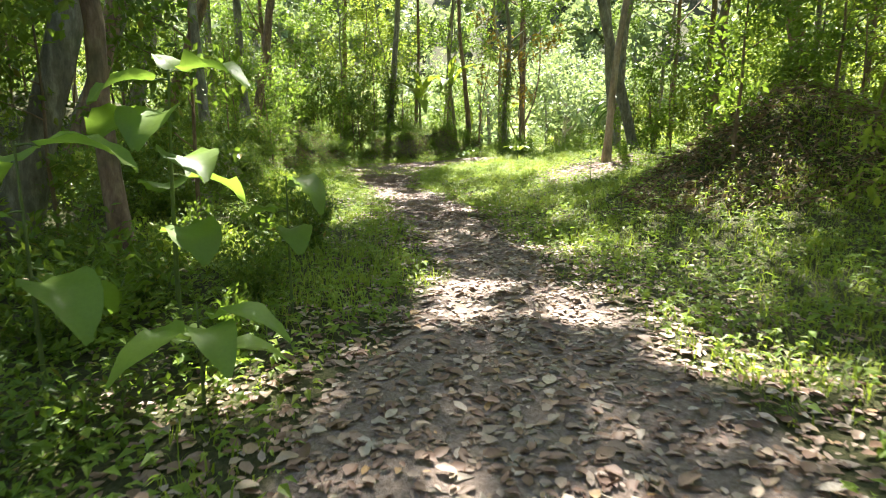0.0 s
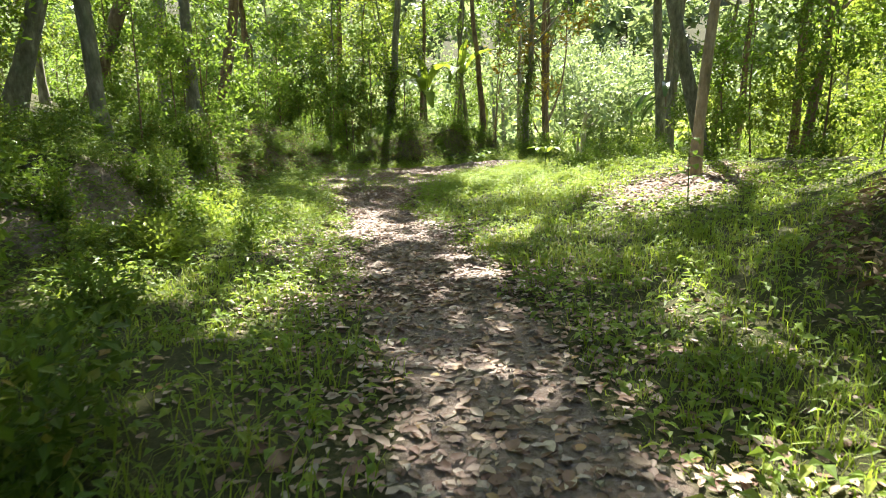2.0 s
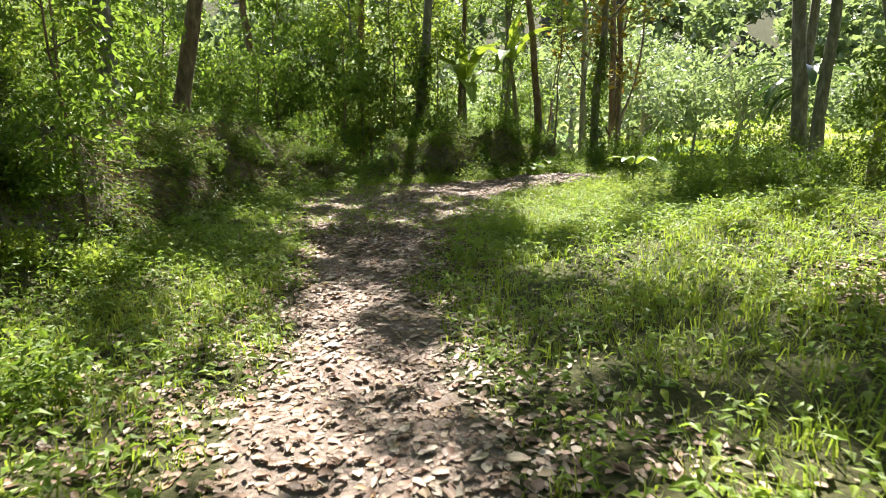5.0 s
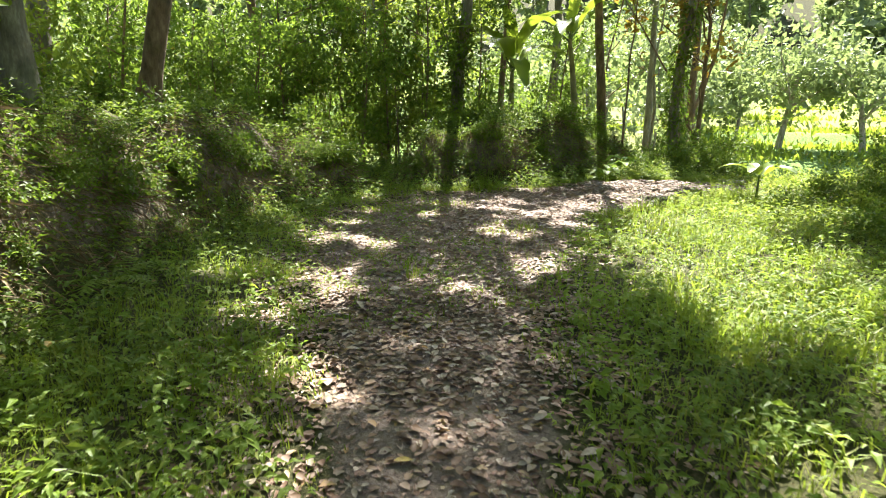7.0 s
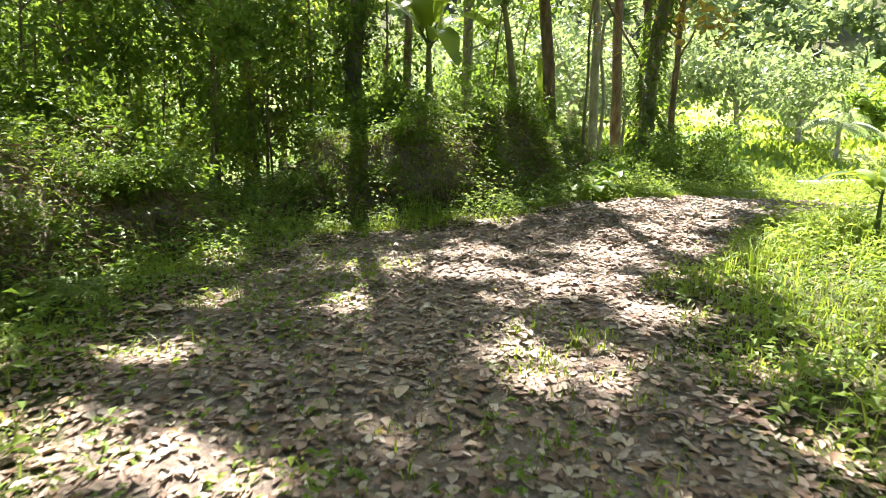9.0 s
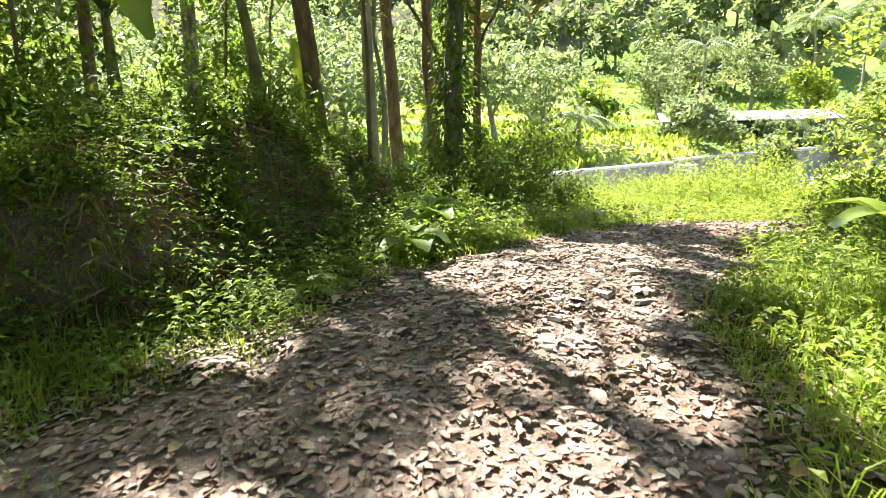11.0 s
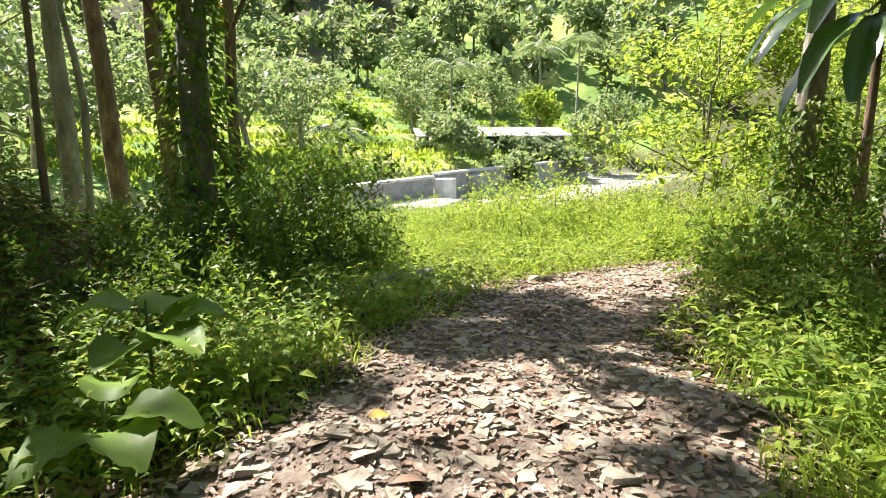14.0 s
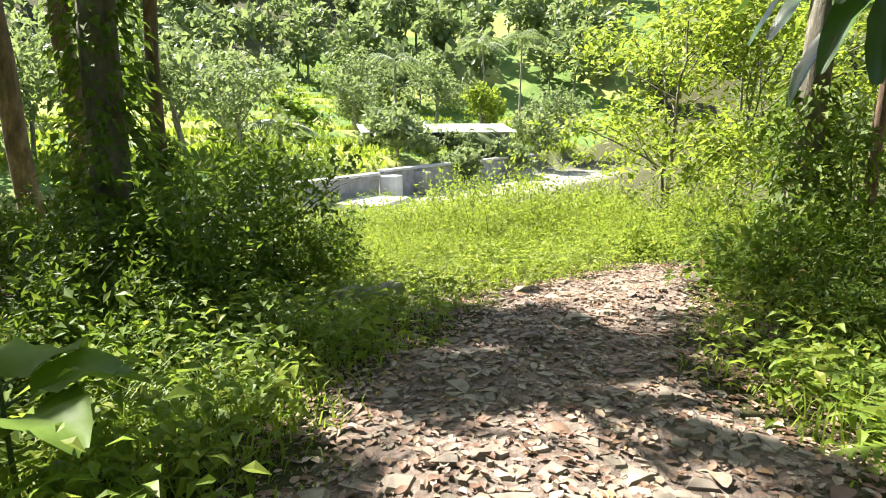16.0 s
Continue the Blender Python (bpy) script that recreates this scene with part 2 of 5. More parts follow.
def tube_arrays(pts, radii, seg=8, rough=0.0, rng=None, cap=True):
    pts, radii = np.asarray(pts, float), np.asarray(radii, float)
    k = len(pts)
    tan = unit(np.gradient(pts, axis=0))
    ref = np.where(np.abs(tan[:, 2:3]) > 0.9, np.array([[1.0, 0, 0]]), np.array([[0, 0, 1.0]]))
    a = unit(np.cross(tan, ref))
    b = np.cross(tan, a)
    ang = np.linspace(0, 2 * np.pi, seg, endpoint=False)
    rr = radii[:, None] * np.ones((k, seg))
    if rough and rng is not None:
        rr = rr * (1 + rough * rng.standard_normal((k, seg)))
    v = pts[:, None] + rr[..., None] * (np.cos(ang)[None, :, None] * a[:, None] + np.sin(ang)[None, :, None] * b[:, None])
    i, j = np.meshgrid(np.arange(k - 1), np.arange(seg), indexing="ij")
    j2 = (j + 1) % seg
    f = np.stack([i * seg + j, i * seg + j2, (i + 1) * seg + j2, (i + 1) * seg + j], -1).reshape(-1, 4)
    return v.reshape(-1, 3), f


def joined(pieces):
    vs, fs, o = [], [], 0
    for v, f in pieces:
        vs.append(v)
        fs.append(f + o)
        o += len(v)
    return np.concatenate(vs), np.concatenate(fs)


def ball(rng, n):
    d = unit(rng.standard_normal((n, 3)))
    return d * rng.random((n, 1)) ** (1 / 2.4)


def box_mesh(name, size, mat, bevel=0.02, centre=(0, 0, 0)):
    bm = bmesh.new()
    bmesh.ops.create_cube(bm, size=1, matrix=Matrix.Translation(centre) @ Matrix.Diagonal((*size, 1)))
    bmesh.ops.bevel(bm, geom=bm.edges[:], offset=bevel, segments=1, affect="EDGES")
    me = bpy.data.meshes.new(name)
    bm.to_mesh(me)
    bm.free()
    me.materials.append(mat)
    return me


# ---------------------------------------------------------------- lie of the land
TRAIL = np.array([(-2.6, -6, 0.7), (-1.9, -3, 1.0), (-1.2, -0.4, 1.15), (-0.45, 1.4, 0.9), (0.05, 2.85, 0.48), (0.42, 5, 0.45), (0.6, 7.2, 0.5),
                  (0.75, 9, 0.5), (0.76, 10.8, 0.5), (0.87, 12, 0.46), (0.95, 14, 0.46), (1.25, 15.3, 0.55), (1.35, 16.6, 0.75), (1.7, 18.2, 1.1),
                  (2.2, 20, 1.6), (3.2, 21.6, 1.55), (4.6, 22.15, 1.25), (5.9, 22.6, 1.1), (7.0, 22.9, 0.95), (8.0, 23.05, 0.72), (9.0, 23.1, 0.6), (10, 23.15, 0.55), (11, 23.0, 0.5), (12.2, 22.3, 0.45), (13.4, 20.8, 0.4)])
BANK = np.array([(-3.6, 6, 0.15), (-2.7, 9, 0.5), (-2.0, 12, 1.0), (-1.55, 16, 1.3), (-1.0, 19.5, 1.35), (0.1, 22, 1.3), (1.1, 23.3, 0.95), (1.7, 24.5, 0.25),
                 (2.3, 24.1, 0.9), (4.2, 24.2, 1.2), (6.3, 25.0, 1.15), (8, 26.1, 1.0), (9.8, 27.2, 0.7), (12, 28.6, 0.25), (15, 31, 0.0)])


def along(line, x, y):
    """Distance to a polyline, which side (left is above zero), and its third number at the nearest place."""
    best = np.full(np.shape(x), 1e9)
    side, val = np.zeros(np.shape(x)), np.zeros(np.shape(x))
    for (ax, ay, av), (bx, by, bv) in zip(line[:-1], line[1:]):
        dx, dy = bx - ax, by - ay
        t = np.clip(((x - ax) * dx + (y - ay) * dy) / (dx * dx + dy * dy), 0, 1)
        d = np.hypot(x - ax - t * dx, y - ay - t * dy)
        c = dx * (y - ay) - dy * (x - ax)
        near = d < best
        best, side, val = np.where(near, d, best), np.where(near, np.sign(c), side), np.where(near, av + t * (bv - av), val)
    return best, side, val


def ease(a, b, x):
    t = np.clip((x - a) / (b - a), 0, 1)
    return t * t * (3 - 2 * t)


def off_trail(x, y):
    """Metres outside the edge of the trodden ground (below zero on it)."""
    d, side, hw = along(TRAIL, x, y)
    return d - hw + 0.16 * np.sin(2.3 * x + 1.1 * y) * np.sin(1.7 * y - 0.6 * x)


def bump(x, y, cx, cy, r):
    return np.exp(-((x - cx) ** 2 + (y - cy) ** 2) / (r * r))


FALL_R = [0, 8, 13, 20, 32, 42, 4000]
FALL_Z = [0, 0, -0.8, -1.9, -3.7, -5.1, -5.1]
RISE_N = [-0.3, 1.3, 4, 25, 60, 90, 170, 350, 900, 4000]
RISE_Z = [0, 2.1, 2.9, 5.4, 13.5, 20, 67, 125, 155, 155]


def over_wall(x, y):
    """Metres beyond the line of the river wall."""
    return (x - 40) * 0.268 + (y - 47.6) * 0.963


def ground_z(x, y):
    x, y = np.asarray(x, float), np.asarray(y, float)
    d, side, h = along(BANK, x, y)
    z = ease(-0.15, 1.0, d * side) * h * (1 + 0.18 * np.sin(1.9 * x + 2.3 * y) * np.sin(1.3 * x - 1.7 * y))
    z = z + 0.2 * bump(x, y, 7.0, 23.0, 1.7) - 0.14 * bump(x, y, 1, 13.5, 3) + 0.05 * bump(x, y, 2.0, 17, 2)
    edge, tside, _ = along(TRAIL, x, y)
    z = z + np.where(tside < 0, 1, 0) * 0.5 * ease(0.5, 5.0, edge) * (1 - ease(13, 17.5, y))
    z = z + 1.05 * bump(x, y, 4.8, 5.0, 1.5) + 0.9 * bump(x, y, 6.3, 6.2, 1.5)
    r, dot = np.hypot(x - 4, y - 18), ((x - 4) * 0.70 + (y - 18) * 0.71) / (np.hypot(x - 4, y - 18) + 1e-6)
    front = ease(-0.45, 0.05, dot)
    n = over_wall(x, y)
    rise = np.maximum(np.interp(n, RISE_N, RISE_Z), np.interp(r, [85, 120, 220, 420, 4000], [0, 7, 55, 125, 155]))
    wavy = rise + 0.35 * np.sin(0.11 * x + 0.6) * np.sin(0.09 * y)
    step = np.floor(wavy / 1.2) * 1.2 + 1.2 * ease(0.8, 1.0, wavy / 1.2 - np.floor(wavy / 1.2))
    rise = np.where((n > 8) & (n < 72), step, rise)
    fz = np.interp(r, FALL_R, FALL_Z) + np.where(r > 38, rise, 0)
    back = 0.14 * np.clip(edge - 4, 0, 40) + 0.25 * np.clip(edge - 60, 0, 400)
    z = z + front * fz + (1 - front) * back
    rough = 0.03 * np.sin(5.1 * x + 1.7 * y) * np.sin(4.3 * y - 2.2 * x) + 0.018 * np.sin(11.3 * x) * np.sin(9.7 * y + x)
    return z + rough * (r < 60)


def spaced(lo, hi, fine_lo, fine_hi, fine, mid_hi, mid):
    a = np.arange(fine_lo, fine_hi, fine)
    b = np.arange(fine_hi, mid_hi, mid)
    c = mid_hi + np.geomspace(3, hi - mid_hi, 22)
    d = fine_lo - np.geomspace(0.4, fine_lo - lo, 26)
    return np.concatenate([d[::-1], a, b, c])


def build_ground():
    xs, ys = spaced(-3500, 3500, -7, 17, 0.14, 140, 1.6), spaced(-3500, 3500, -6, 33, 0.14, 150, 1.6)
    X, Y = np.meshgrid(xs, ys)
    Z = ground_z(X, Y)
    nx, ny = len(xs), len(ys)
    i, j = np.meshgrid(np.arange(ny - 1), np.arange(nx - 1), indexing="ij")
    f = np.stack([i * nx + j, i * nx + j + 1, (i + 1) * nx + j + 1, (i + 1) * nx + j], -1).reshape(-1, 4)
    me = mesh_np("ground", np.stack([X, Y, Z], -1).reshape(-1, 3), f, ground_mat())
    r = np.hypot(X - 4, Y - 18)
    front = ease(-0.45, 0.05, ((X - 4) * 0.70 + (Y - 18) * 0.71) / (r + 1e-6))
    soil = 1 - ease(-0.25, 0.3, off_trail(X, Y))
    soil = np.maximum(soil, 0.9 * ease(0.35, 0.7, bump(X, Y, 4.95, 10.5, 1.15)))
    d, side, h = along(BANK, X, Y)
    face = ease(0.05, 0.3, d * side) * (1 - ease(0.7, 1.2, d * side)) * (h > 0.5) * 0.55
    for name, val in (("path_soil", np.maximum(soil, face)), ("field_grass", front * ease(0.2, 2, over_wall(X, Y)) * (1 - ease(70, 82, over_wall(X, Y))) * (r > 38)), ("river_gravel", front * ease(31, 37, r) * (over_wall(X, Y) < 0.3) * ease(-11, -7, over_wall(X, Y)) * (1 - ease(70, 90, r)))):
        me.attributes.new(name, "FLOAT", "POINT").data.foreach_set("value", val.ravel().astype(np.float32))
    return tagged(new("ground", me), "brown leaf-strewn forest soil with a trodden path", "ground", kind="structure")


GROUND = build_ground()

# sunlit openings in the leaf roof: where their light falls on the ground, and how wide
START_GLADES = [(-0.2, 2.9, 0.3), (0.1, 1.9, 0.35), (-2.2, 1.2, 0.4), (-0.7, 2.2, 0.3), (-0.7, 7.7, 0.35), (2.1, 9.6, 0.4), (4.6, 5.6, 0.8), (5.7, 7.0, 0.8), (3.2, 3.4, 0.5), (-2.6, 4.6, 0.7), (-2.0, 8.0, 0.6),
    (4.5, 9.2, 0.7), (3.8, 9.1, 0.4)]
MEADOW_GLADES = [(-1.5, 11.7, 0.7), (0.4, 10.7, 0.4), (-0.9, 10.6, 0.5), (0.2, 11.1, 0.4), (0.9, 13.4, 0.3), (4.9, 10.2, 1.2), (5.8, 11.0, 1.0), (4.2, 12.1, 0.9), (3.6, 13.2, 0.8), (4.9, 11.7, 0.8), (6.5, 12.0, 1.0),
    (3.9, 15.5, 0.7), (5.0, 14.0, 0.8), (-2.0, 16.0, 0.5), (-2.2, 13.0, 0.5)]
CLEARING_GLADES = [(1.8, 16.8, 0.3), (2.6, 17.7, 0.3), (0.7, 16.9, 0.3), (2.8, 19.35, 0.42), (0.5, 19.1, 0.3), (0.55, 17.5, 0.35), (1.4, 17.3, 0.2), (3.8, 17.9, 0.5), (4.4, 17.0, 0.8), (5.7, 19.7, 1.1), (6.9, 20.0, 1.0),
    (-0.3, 20.6, 0.4), (0.8, 20.3, 0.3), (0.4, 19.6, 0.3), (3.1, 20.5, 0.25), (4.0, 19.9, 0.35), (-1.8, 19.0, 0.6), (4.2, 16.6, 0.8), (5.0, 17.6, 0.9), (4.6, 18.6, 0.8), (0.0, 16.6, 0.35)]
BEND_GLADES = [(3.85, 20.75, 0.5), (3.2, 21.4, 0.4), (2.6, 21.9, 0.4), (5.6, 21.8, 0.5), (6.2, 22.2, 0.45), (1.1, 21.3, 0.3), (3.6, 22.0, 0.4), (4.7, 21.5, 0.5), (7.0, 22.8, 0.75), (6.4, 23.3, 0.5), (6.6, 22.5, 0.5),
    (7.6, 23.6, 0.3), (8.4, 22.6, 0.22), (8.7, 23.5, 0.2), (10.4, 23.0, 0.8), (6.3, 24.2, 0.6), (7.8, 24.5, 0.7), (8.8, 25.0, 0.6), (8.6, 21.8, 0.6), (7.7, 21.4, 0.6), (5.3, 24.4, 0.5), (0.0, 22.2, 0.6),
    (2.9, 24.0, 0.6), (4.7, 24.3, 0.6), (6.7, 25.2, 0.6)]
GLADES = START_GLADES + MEADOW_GLADES + CLEARING_GLADES + BEND_GLADES


def shaded(p):
    """Which of the places p (in the world) throw no shadow into a glade."""
    gx, gy = p[:, 0] - p[:, 2] * SUN_TO.x / SUN_TO.z, p[:, 1] - p[:, 2] * SUN_TO.y / SUN_TO.z
    keep = np.ones(len(p), bool)
    for x, y, r in GLADES:
        wob = 1.0 + 0.28 * np.sin(5.0 * np.arctan2(gy - y, gx - x) + 7 * x)
        keep &= ((gx - x) ** 2 + (gy - y) ** 2) > (1.08 * r * wob) ** 2
    gap = np.sin(1.9 * gx + 0.7 * np.sin(1.3 * gy)) * np.sin(1.7 * gy + 0.8 * np.sin(1.1 * gx))
    return keep & (gap < np.where(gy < 4.5, 0.72, np.where(gy < 10.5, 0.8, 0.8))) & ~(((gx > 11.3) & (gy > 14)) | ((gx > 9.8) & (gy > 23.9)))


# ---------------------------------------------------------------- trees
def curve_pts(a, d, length, n, bend, rng, up=0.0):
    """A wandering line from a along d."""
    pts, d = [np.array(a, float)], np.array(d, float)
    for _ in range(n - 1):
        d = unit(d + bend * rng.standard_normal(3) + np.array([0, 0, up]))
        pts.append(pts[-1] + d * length / (n - 1))
    return np.array(pts)


def tree(base, height, r0, lean, bark, leaves, label, seed, crown_from=0.45, spread=2.4, leaf=0.16, count=3600, limbs=5, fork=0.0, name="tree", group="forest trees", sink=0.25, cull=True, vine=0.0):
    rng = np.random.default_rng(seed)
    x, y = base
    z0 = float(ground_z(x, y)) - sink
    ob = thing(name, (x, y, z0), label, "tree", group)
    n = 14
    s = np.linspace(0, 1, n)
    wander = np.cumsum(rng.standard_normal((n, 2)) * 0.02 * height, 0) * s[:, None] * 0.6
    pts = np.stack([lean[0] * s * height + wander[:, 0], lean[1] * s * height + wander[:, 1], s * height], 1)
    rad = r0 * (1 - 0.72 * s) * (1 + 0.55 * np.exp(-s * height / 0.28))
    part("trunk", mesh_np("trunk", *tube_arrays(pts, rad, 10, 0.05, rng), bark), ob)
    if vine:
        m = int(vine * 520)
        h = rng.random(m) ** 1.2 * vine
        a = rng.random(m) * 6.283
        rr = np.interp(h, pts[:, 2], rad) + 0.22 * rng.random(m) * (1.1 - 0.7 * h / vine)
        vp = np.stack([np.interp(h, pts[:, 2], pts[:, 0]) + rr * np.cos(a), np.interp(h, pts[:, 2], pts[:, 1]) + rr * np.sin(a), h + sink], 1)
        va = np.stack([np.cos(a), np.sin(a), rng.uniform(-1.0, 0.1, m)], 1)
        vl = rng.uniform(0.06, 0.13, m)
        part("climbing_vine", mesh_np("climbing_vine", *leaf_arrays(vp, va, np.tile([0, 0, 1.0], (m, 1)) + rng.normal(0, 0.3, (m, 3)), vl, vl * 0.6), G_SHRUB, False), ob, "leafy green climbing vine")
    tips = []
    for k in range(limbs):
        f = crown_from + (0.97 - crown_from) * (k + 0.5) / limbs
        if fork and k == 0:
            f = fork
        i = min(int(f * (n - 1)), n - 2)
        a = rng.random() * 6.283
        up = 1.6 if (fork and k == 0) else 0.55
        d = unit(np.array([math.cos(a), math.sin(a), up]))
        ln = (height * (1 - f) * 0.9) if (fork and k == 0) else spread * (0.75 + 0.5 * rng.random())
        lp = curve_pts(pts[i], d, ln, 8, 0.14, rng, 0.05)
        part("limb", mesh_np("limb", *tube_arrays(lp, np.linspace(rad[i] * 0.55, 0.012, 8), 6, 0.04, rng), bark), ob)
        tips += [lp[5], lp[7], lp[6]]
    tips.append(pts[-1])
    tips.append(pts[-3])
    per = max(6, count // len(tips))
    clouds = []
    for t in tips:
        m = max(1, per // 26)
        cl = t + ball(rng, m) * spread * 0.62 * np.array([1, 1, 0.6])
        c = np.repeat(cl, 26, 0) + ball(rng, m * 26) * 0.34
        clouds.append(c)
    c = np.concatenate(clouds)
    if cull:
        c = c[shaded(c + np.array([x, y, z0]))]
    if len(c) < 20:
        c = np.array([pts[-1]]) + ball(rng, 30) * 0.4
    ax = unit(rng.standard_normal((len(c), 3)) * np.array([1, 1, 0.55]) + np.array([0, 0, -0.35]))
    up = unit(rng.standard_normal((len(c), 3)) * 0.5 + np.array([0, 0, 1.0]))
    ln = leaf * (0.6 + 0.8 * rng.random(len(c)))
    part("crown", mesh_np("crown", *flat_leaf_arrays(c, ax, up, ln, ln * 0.52), leaves, False), ob, "thin leafy crown with gaps")
    return ob


# trunks that stand round the path, each in its place
tree((5.62, 10.95), 12, 0.09, (0.05, 0.01), B_TAN, G_CANOPY, "tall tree with a knobbly sunlit brown trunk", 11, 0.55, 2.6, count=3200)
tree((-1.2, 32.2), 12, 0.2, (-0.09, -0.02), B_BROWN, G_CANOPY, "forked brown tree rising behind the bank", 12, 0.5, 2.8, fork=0.27, count=4600)
tree((3.85, 28.6), 15, 0.17, (0.0, -0.04), B_GREY, G_CANOPY, "straight grey tree behind the grassy bank", 13, 0.6, 4.4, 0.2, 15000, 10, vine=3.0)
tree((9.2, 26.6), 11, 0.15, (-0.03, -0.05), B_GREY, G_CANOPY, "grey tree with climbing vines on its trunk", 14, 0.45, 2.6, count=4600, vine=4.5)
tree((11.3, 29.3), 10, 0.14, (0.03, 0.0), B_BROWN, G_CANOPY, "brown tree beside a grey one on the bank", 15, 0.45, 2.4, fork=0.3, count=3000)
tree((10.1, 29.6), 10, 0.13, (-0.02, 0.02), B_PALE, G_CANOPY, "slender pale-barked tree above the bushes", 16, 0.5, 2.0, count=2400)
tree((9.9, 29.2), 7, 0.055, (0.09, 0.0), B_PALE, G_YOUNG, "thin leaning pale sapling pole", 17, 0.6, 1.2, count=700, limbs=3)
tree((7.9, 27.8), 13.5, 0.13, (-0.14, -0.02), B_BROWN, G_CANOPY, "dark leaning tree over the bank", 18, 0.62, 3.8, 0.2, 11000, 9)
tree((8.0, 26.9), 6, 0.03, (0.0, 0.02), B_BROWN, G_YOUNG, "thin dark sapling on the bank", 19, 0.6, 1.1, count=600, limbs=3)
tree((10.15, 27.05), 6.5, 0.085, (0.02, -0.03), B_BROWN, G_RUSSET, "small forked tree with russet drooping leaves", 20, 0.3, 2.0, leaf=0.2, count=2600, fork=0.28, limbs=7, vine=1.6)
tree((0.95, 31.8), 7, 0.05, (0, 0), B_BROWN, G_YOUNG, "thin dark sapling behind the bank", 21, 0.45, 1.6, count=1500, limbs=4)
tree((3.2, 33.5), 9, 0.07, (0.02, 0), B_BROWN, G_YOUNG, "slim dark-stemmed forest tree", 22, 0.4, 2.0, count=2200)
tree((5.9, 31.5), 15.5, 0.11, (-0.02, -0.04), B_BROWN, G_CANOPY, "tall dark-stemmed forest tree behind the bank", 23, 0.6, 4.0, 0.2, 14000, 10)
tree((11.35, 19.9), 12, 0.15, (0.0, 0.02), B_GREY, G_CANOPY, "dark straight tree at the wood's edge", 24, 0.5, 2.4, count=3000)
tree((12.1, 21.5), 12, 0.14, (0.01, 0.0), B_GREY, G_CANOPY, "dark straight tree at the wood's edge", 25, 0.5, 2.4, count=3000, vine=1.8)
tree((12.3, 15.9), 12, 0.13, (-0.04, 0.02), B_BROWN, G_CANOPY, "dark leaning tree beyond the grass", 26, 0.5, 2.6, count=3000)
tree((13.4, 17.2), 12, 0.12, (0.0, 0.0), B_GREY, G_CANOPY, "dark tree beyond the grass", 27, 0.5, 2.6, count=3000)
tree((-3.3, 13.5), 11, 0.13, (-0.03, 0.0), B_GREY, G_CANOPY, "grey tree among the shrubs", 28, 0.5, 2.6, count=4600)
tree((-2.6, 19.2), 12, 0.15, (-0.02, 0.0), B_GREY, G_CANOPY, "grey tree on top of the bank", 29, 0.5, 2.6, count=4600)
tree((-3.9, 22.8), 12, 0.17, (0.02, 0.0), B_GREY, G_CANOPY, "grey tree on top of the bank", 30, 0.5, 2.6, count=4600)
tree((13.2, 20.3), 9, 0.11, (0.02, -0.01), B_GREY, G_CANOPY, "shaded tree by the end of the path", 31, 0.5, 2.4, count=2600)
tree((12.6, 18.4), 10, 0.12, (0.02, 0.0), B_BROWN, G_CANOPY, "shaded tree by the end of the path", 32, 0.5, 2.4, count=2600)
tree((-3.2, 3.9), 8, 0.10, (-0.05, 0.02), B_BROWN, G_CANOPY, "brown tree among broad-leaved shrubs", 33, 0.5, 2.4, count=3000)

# tall wide-crowned trees whose limbs reach over the path
for k, (x, y) in enumerate(((-4.6, 5.2), (-5.2, 10.0), (-5.4, 15.6), (9.4, 8.6), (11.6, 20.6), (-2.5, 22.9), (9.8, 15.9), (-5.0, 18.8), (-5.8, 12.6), (2.4, 33.6), (8.4, 33.4), (12.4, 31.6))):
    tree((x, y), 15.5, 0.18, (0.34 if -7 < x < -3 else 0.2 if x < 0 else -0.3 if y < 18 else -0.04, 0.04), (B_GREY, B_BROWN)[k % 2], G_CANOPY, "tall wide-crowned tree reaching over the path", 60 + k, 0.62, 5.2, 0.21, 13000, 10)

# the forest round about
rng = np.random.default_rng(5)
spots = []
for _ in range(900):
    if len(spots) > 50:
        break
    x, y = rng.uniform(-13, 17), rng.uniform(-10, 38)
    if x > 12.0 and y > 17:
        continue
    off = float(off_trail(x, y))
    if off < 3.2 or (-5.5 < x < 0 and 3 < y < 31) or (0 < x < 9 and 8 < y < 25) or (7 < x and 19.5 < y < 31) or (-1 < x < 12 and 25 < y < 29.5):
        continue
    if min([math.hypot(x - a, y - b) for a, b in spots] + [9]) < 2.0:
        continue
    spots.append((x, y))
for k, (x, y) in enumerate(spots):
    tall = rng.uniform(8, 13)
    tree((x, y), tall, rng.uniform(0.05, 0.12), (rng.uniform(-0.1, 0.1), rng.uniform(-0.08, 0.08)), (B_GREY, B_BROWN, B_GREY, B_PALE)[k % 4], (G_CANOPY, G_CANOPY, G_YOUNG)[k % 3],
         "slender forest tree with a %s trunk" % ("grey", "brown", "grey", "pale")[k % 4], 100 + k, 0.3, 2.6, 0.17, 4200 if y < 20 else 2600, 6)


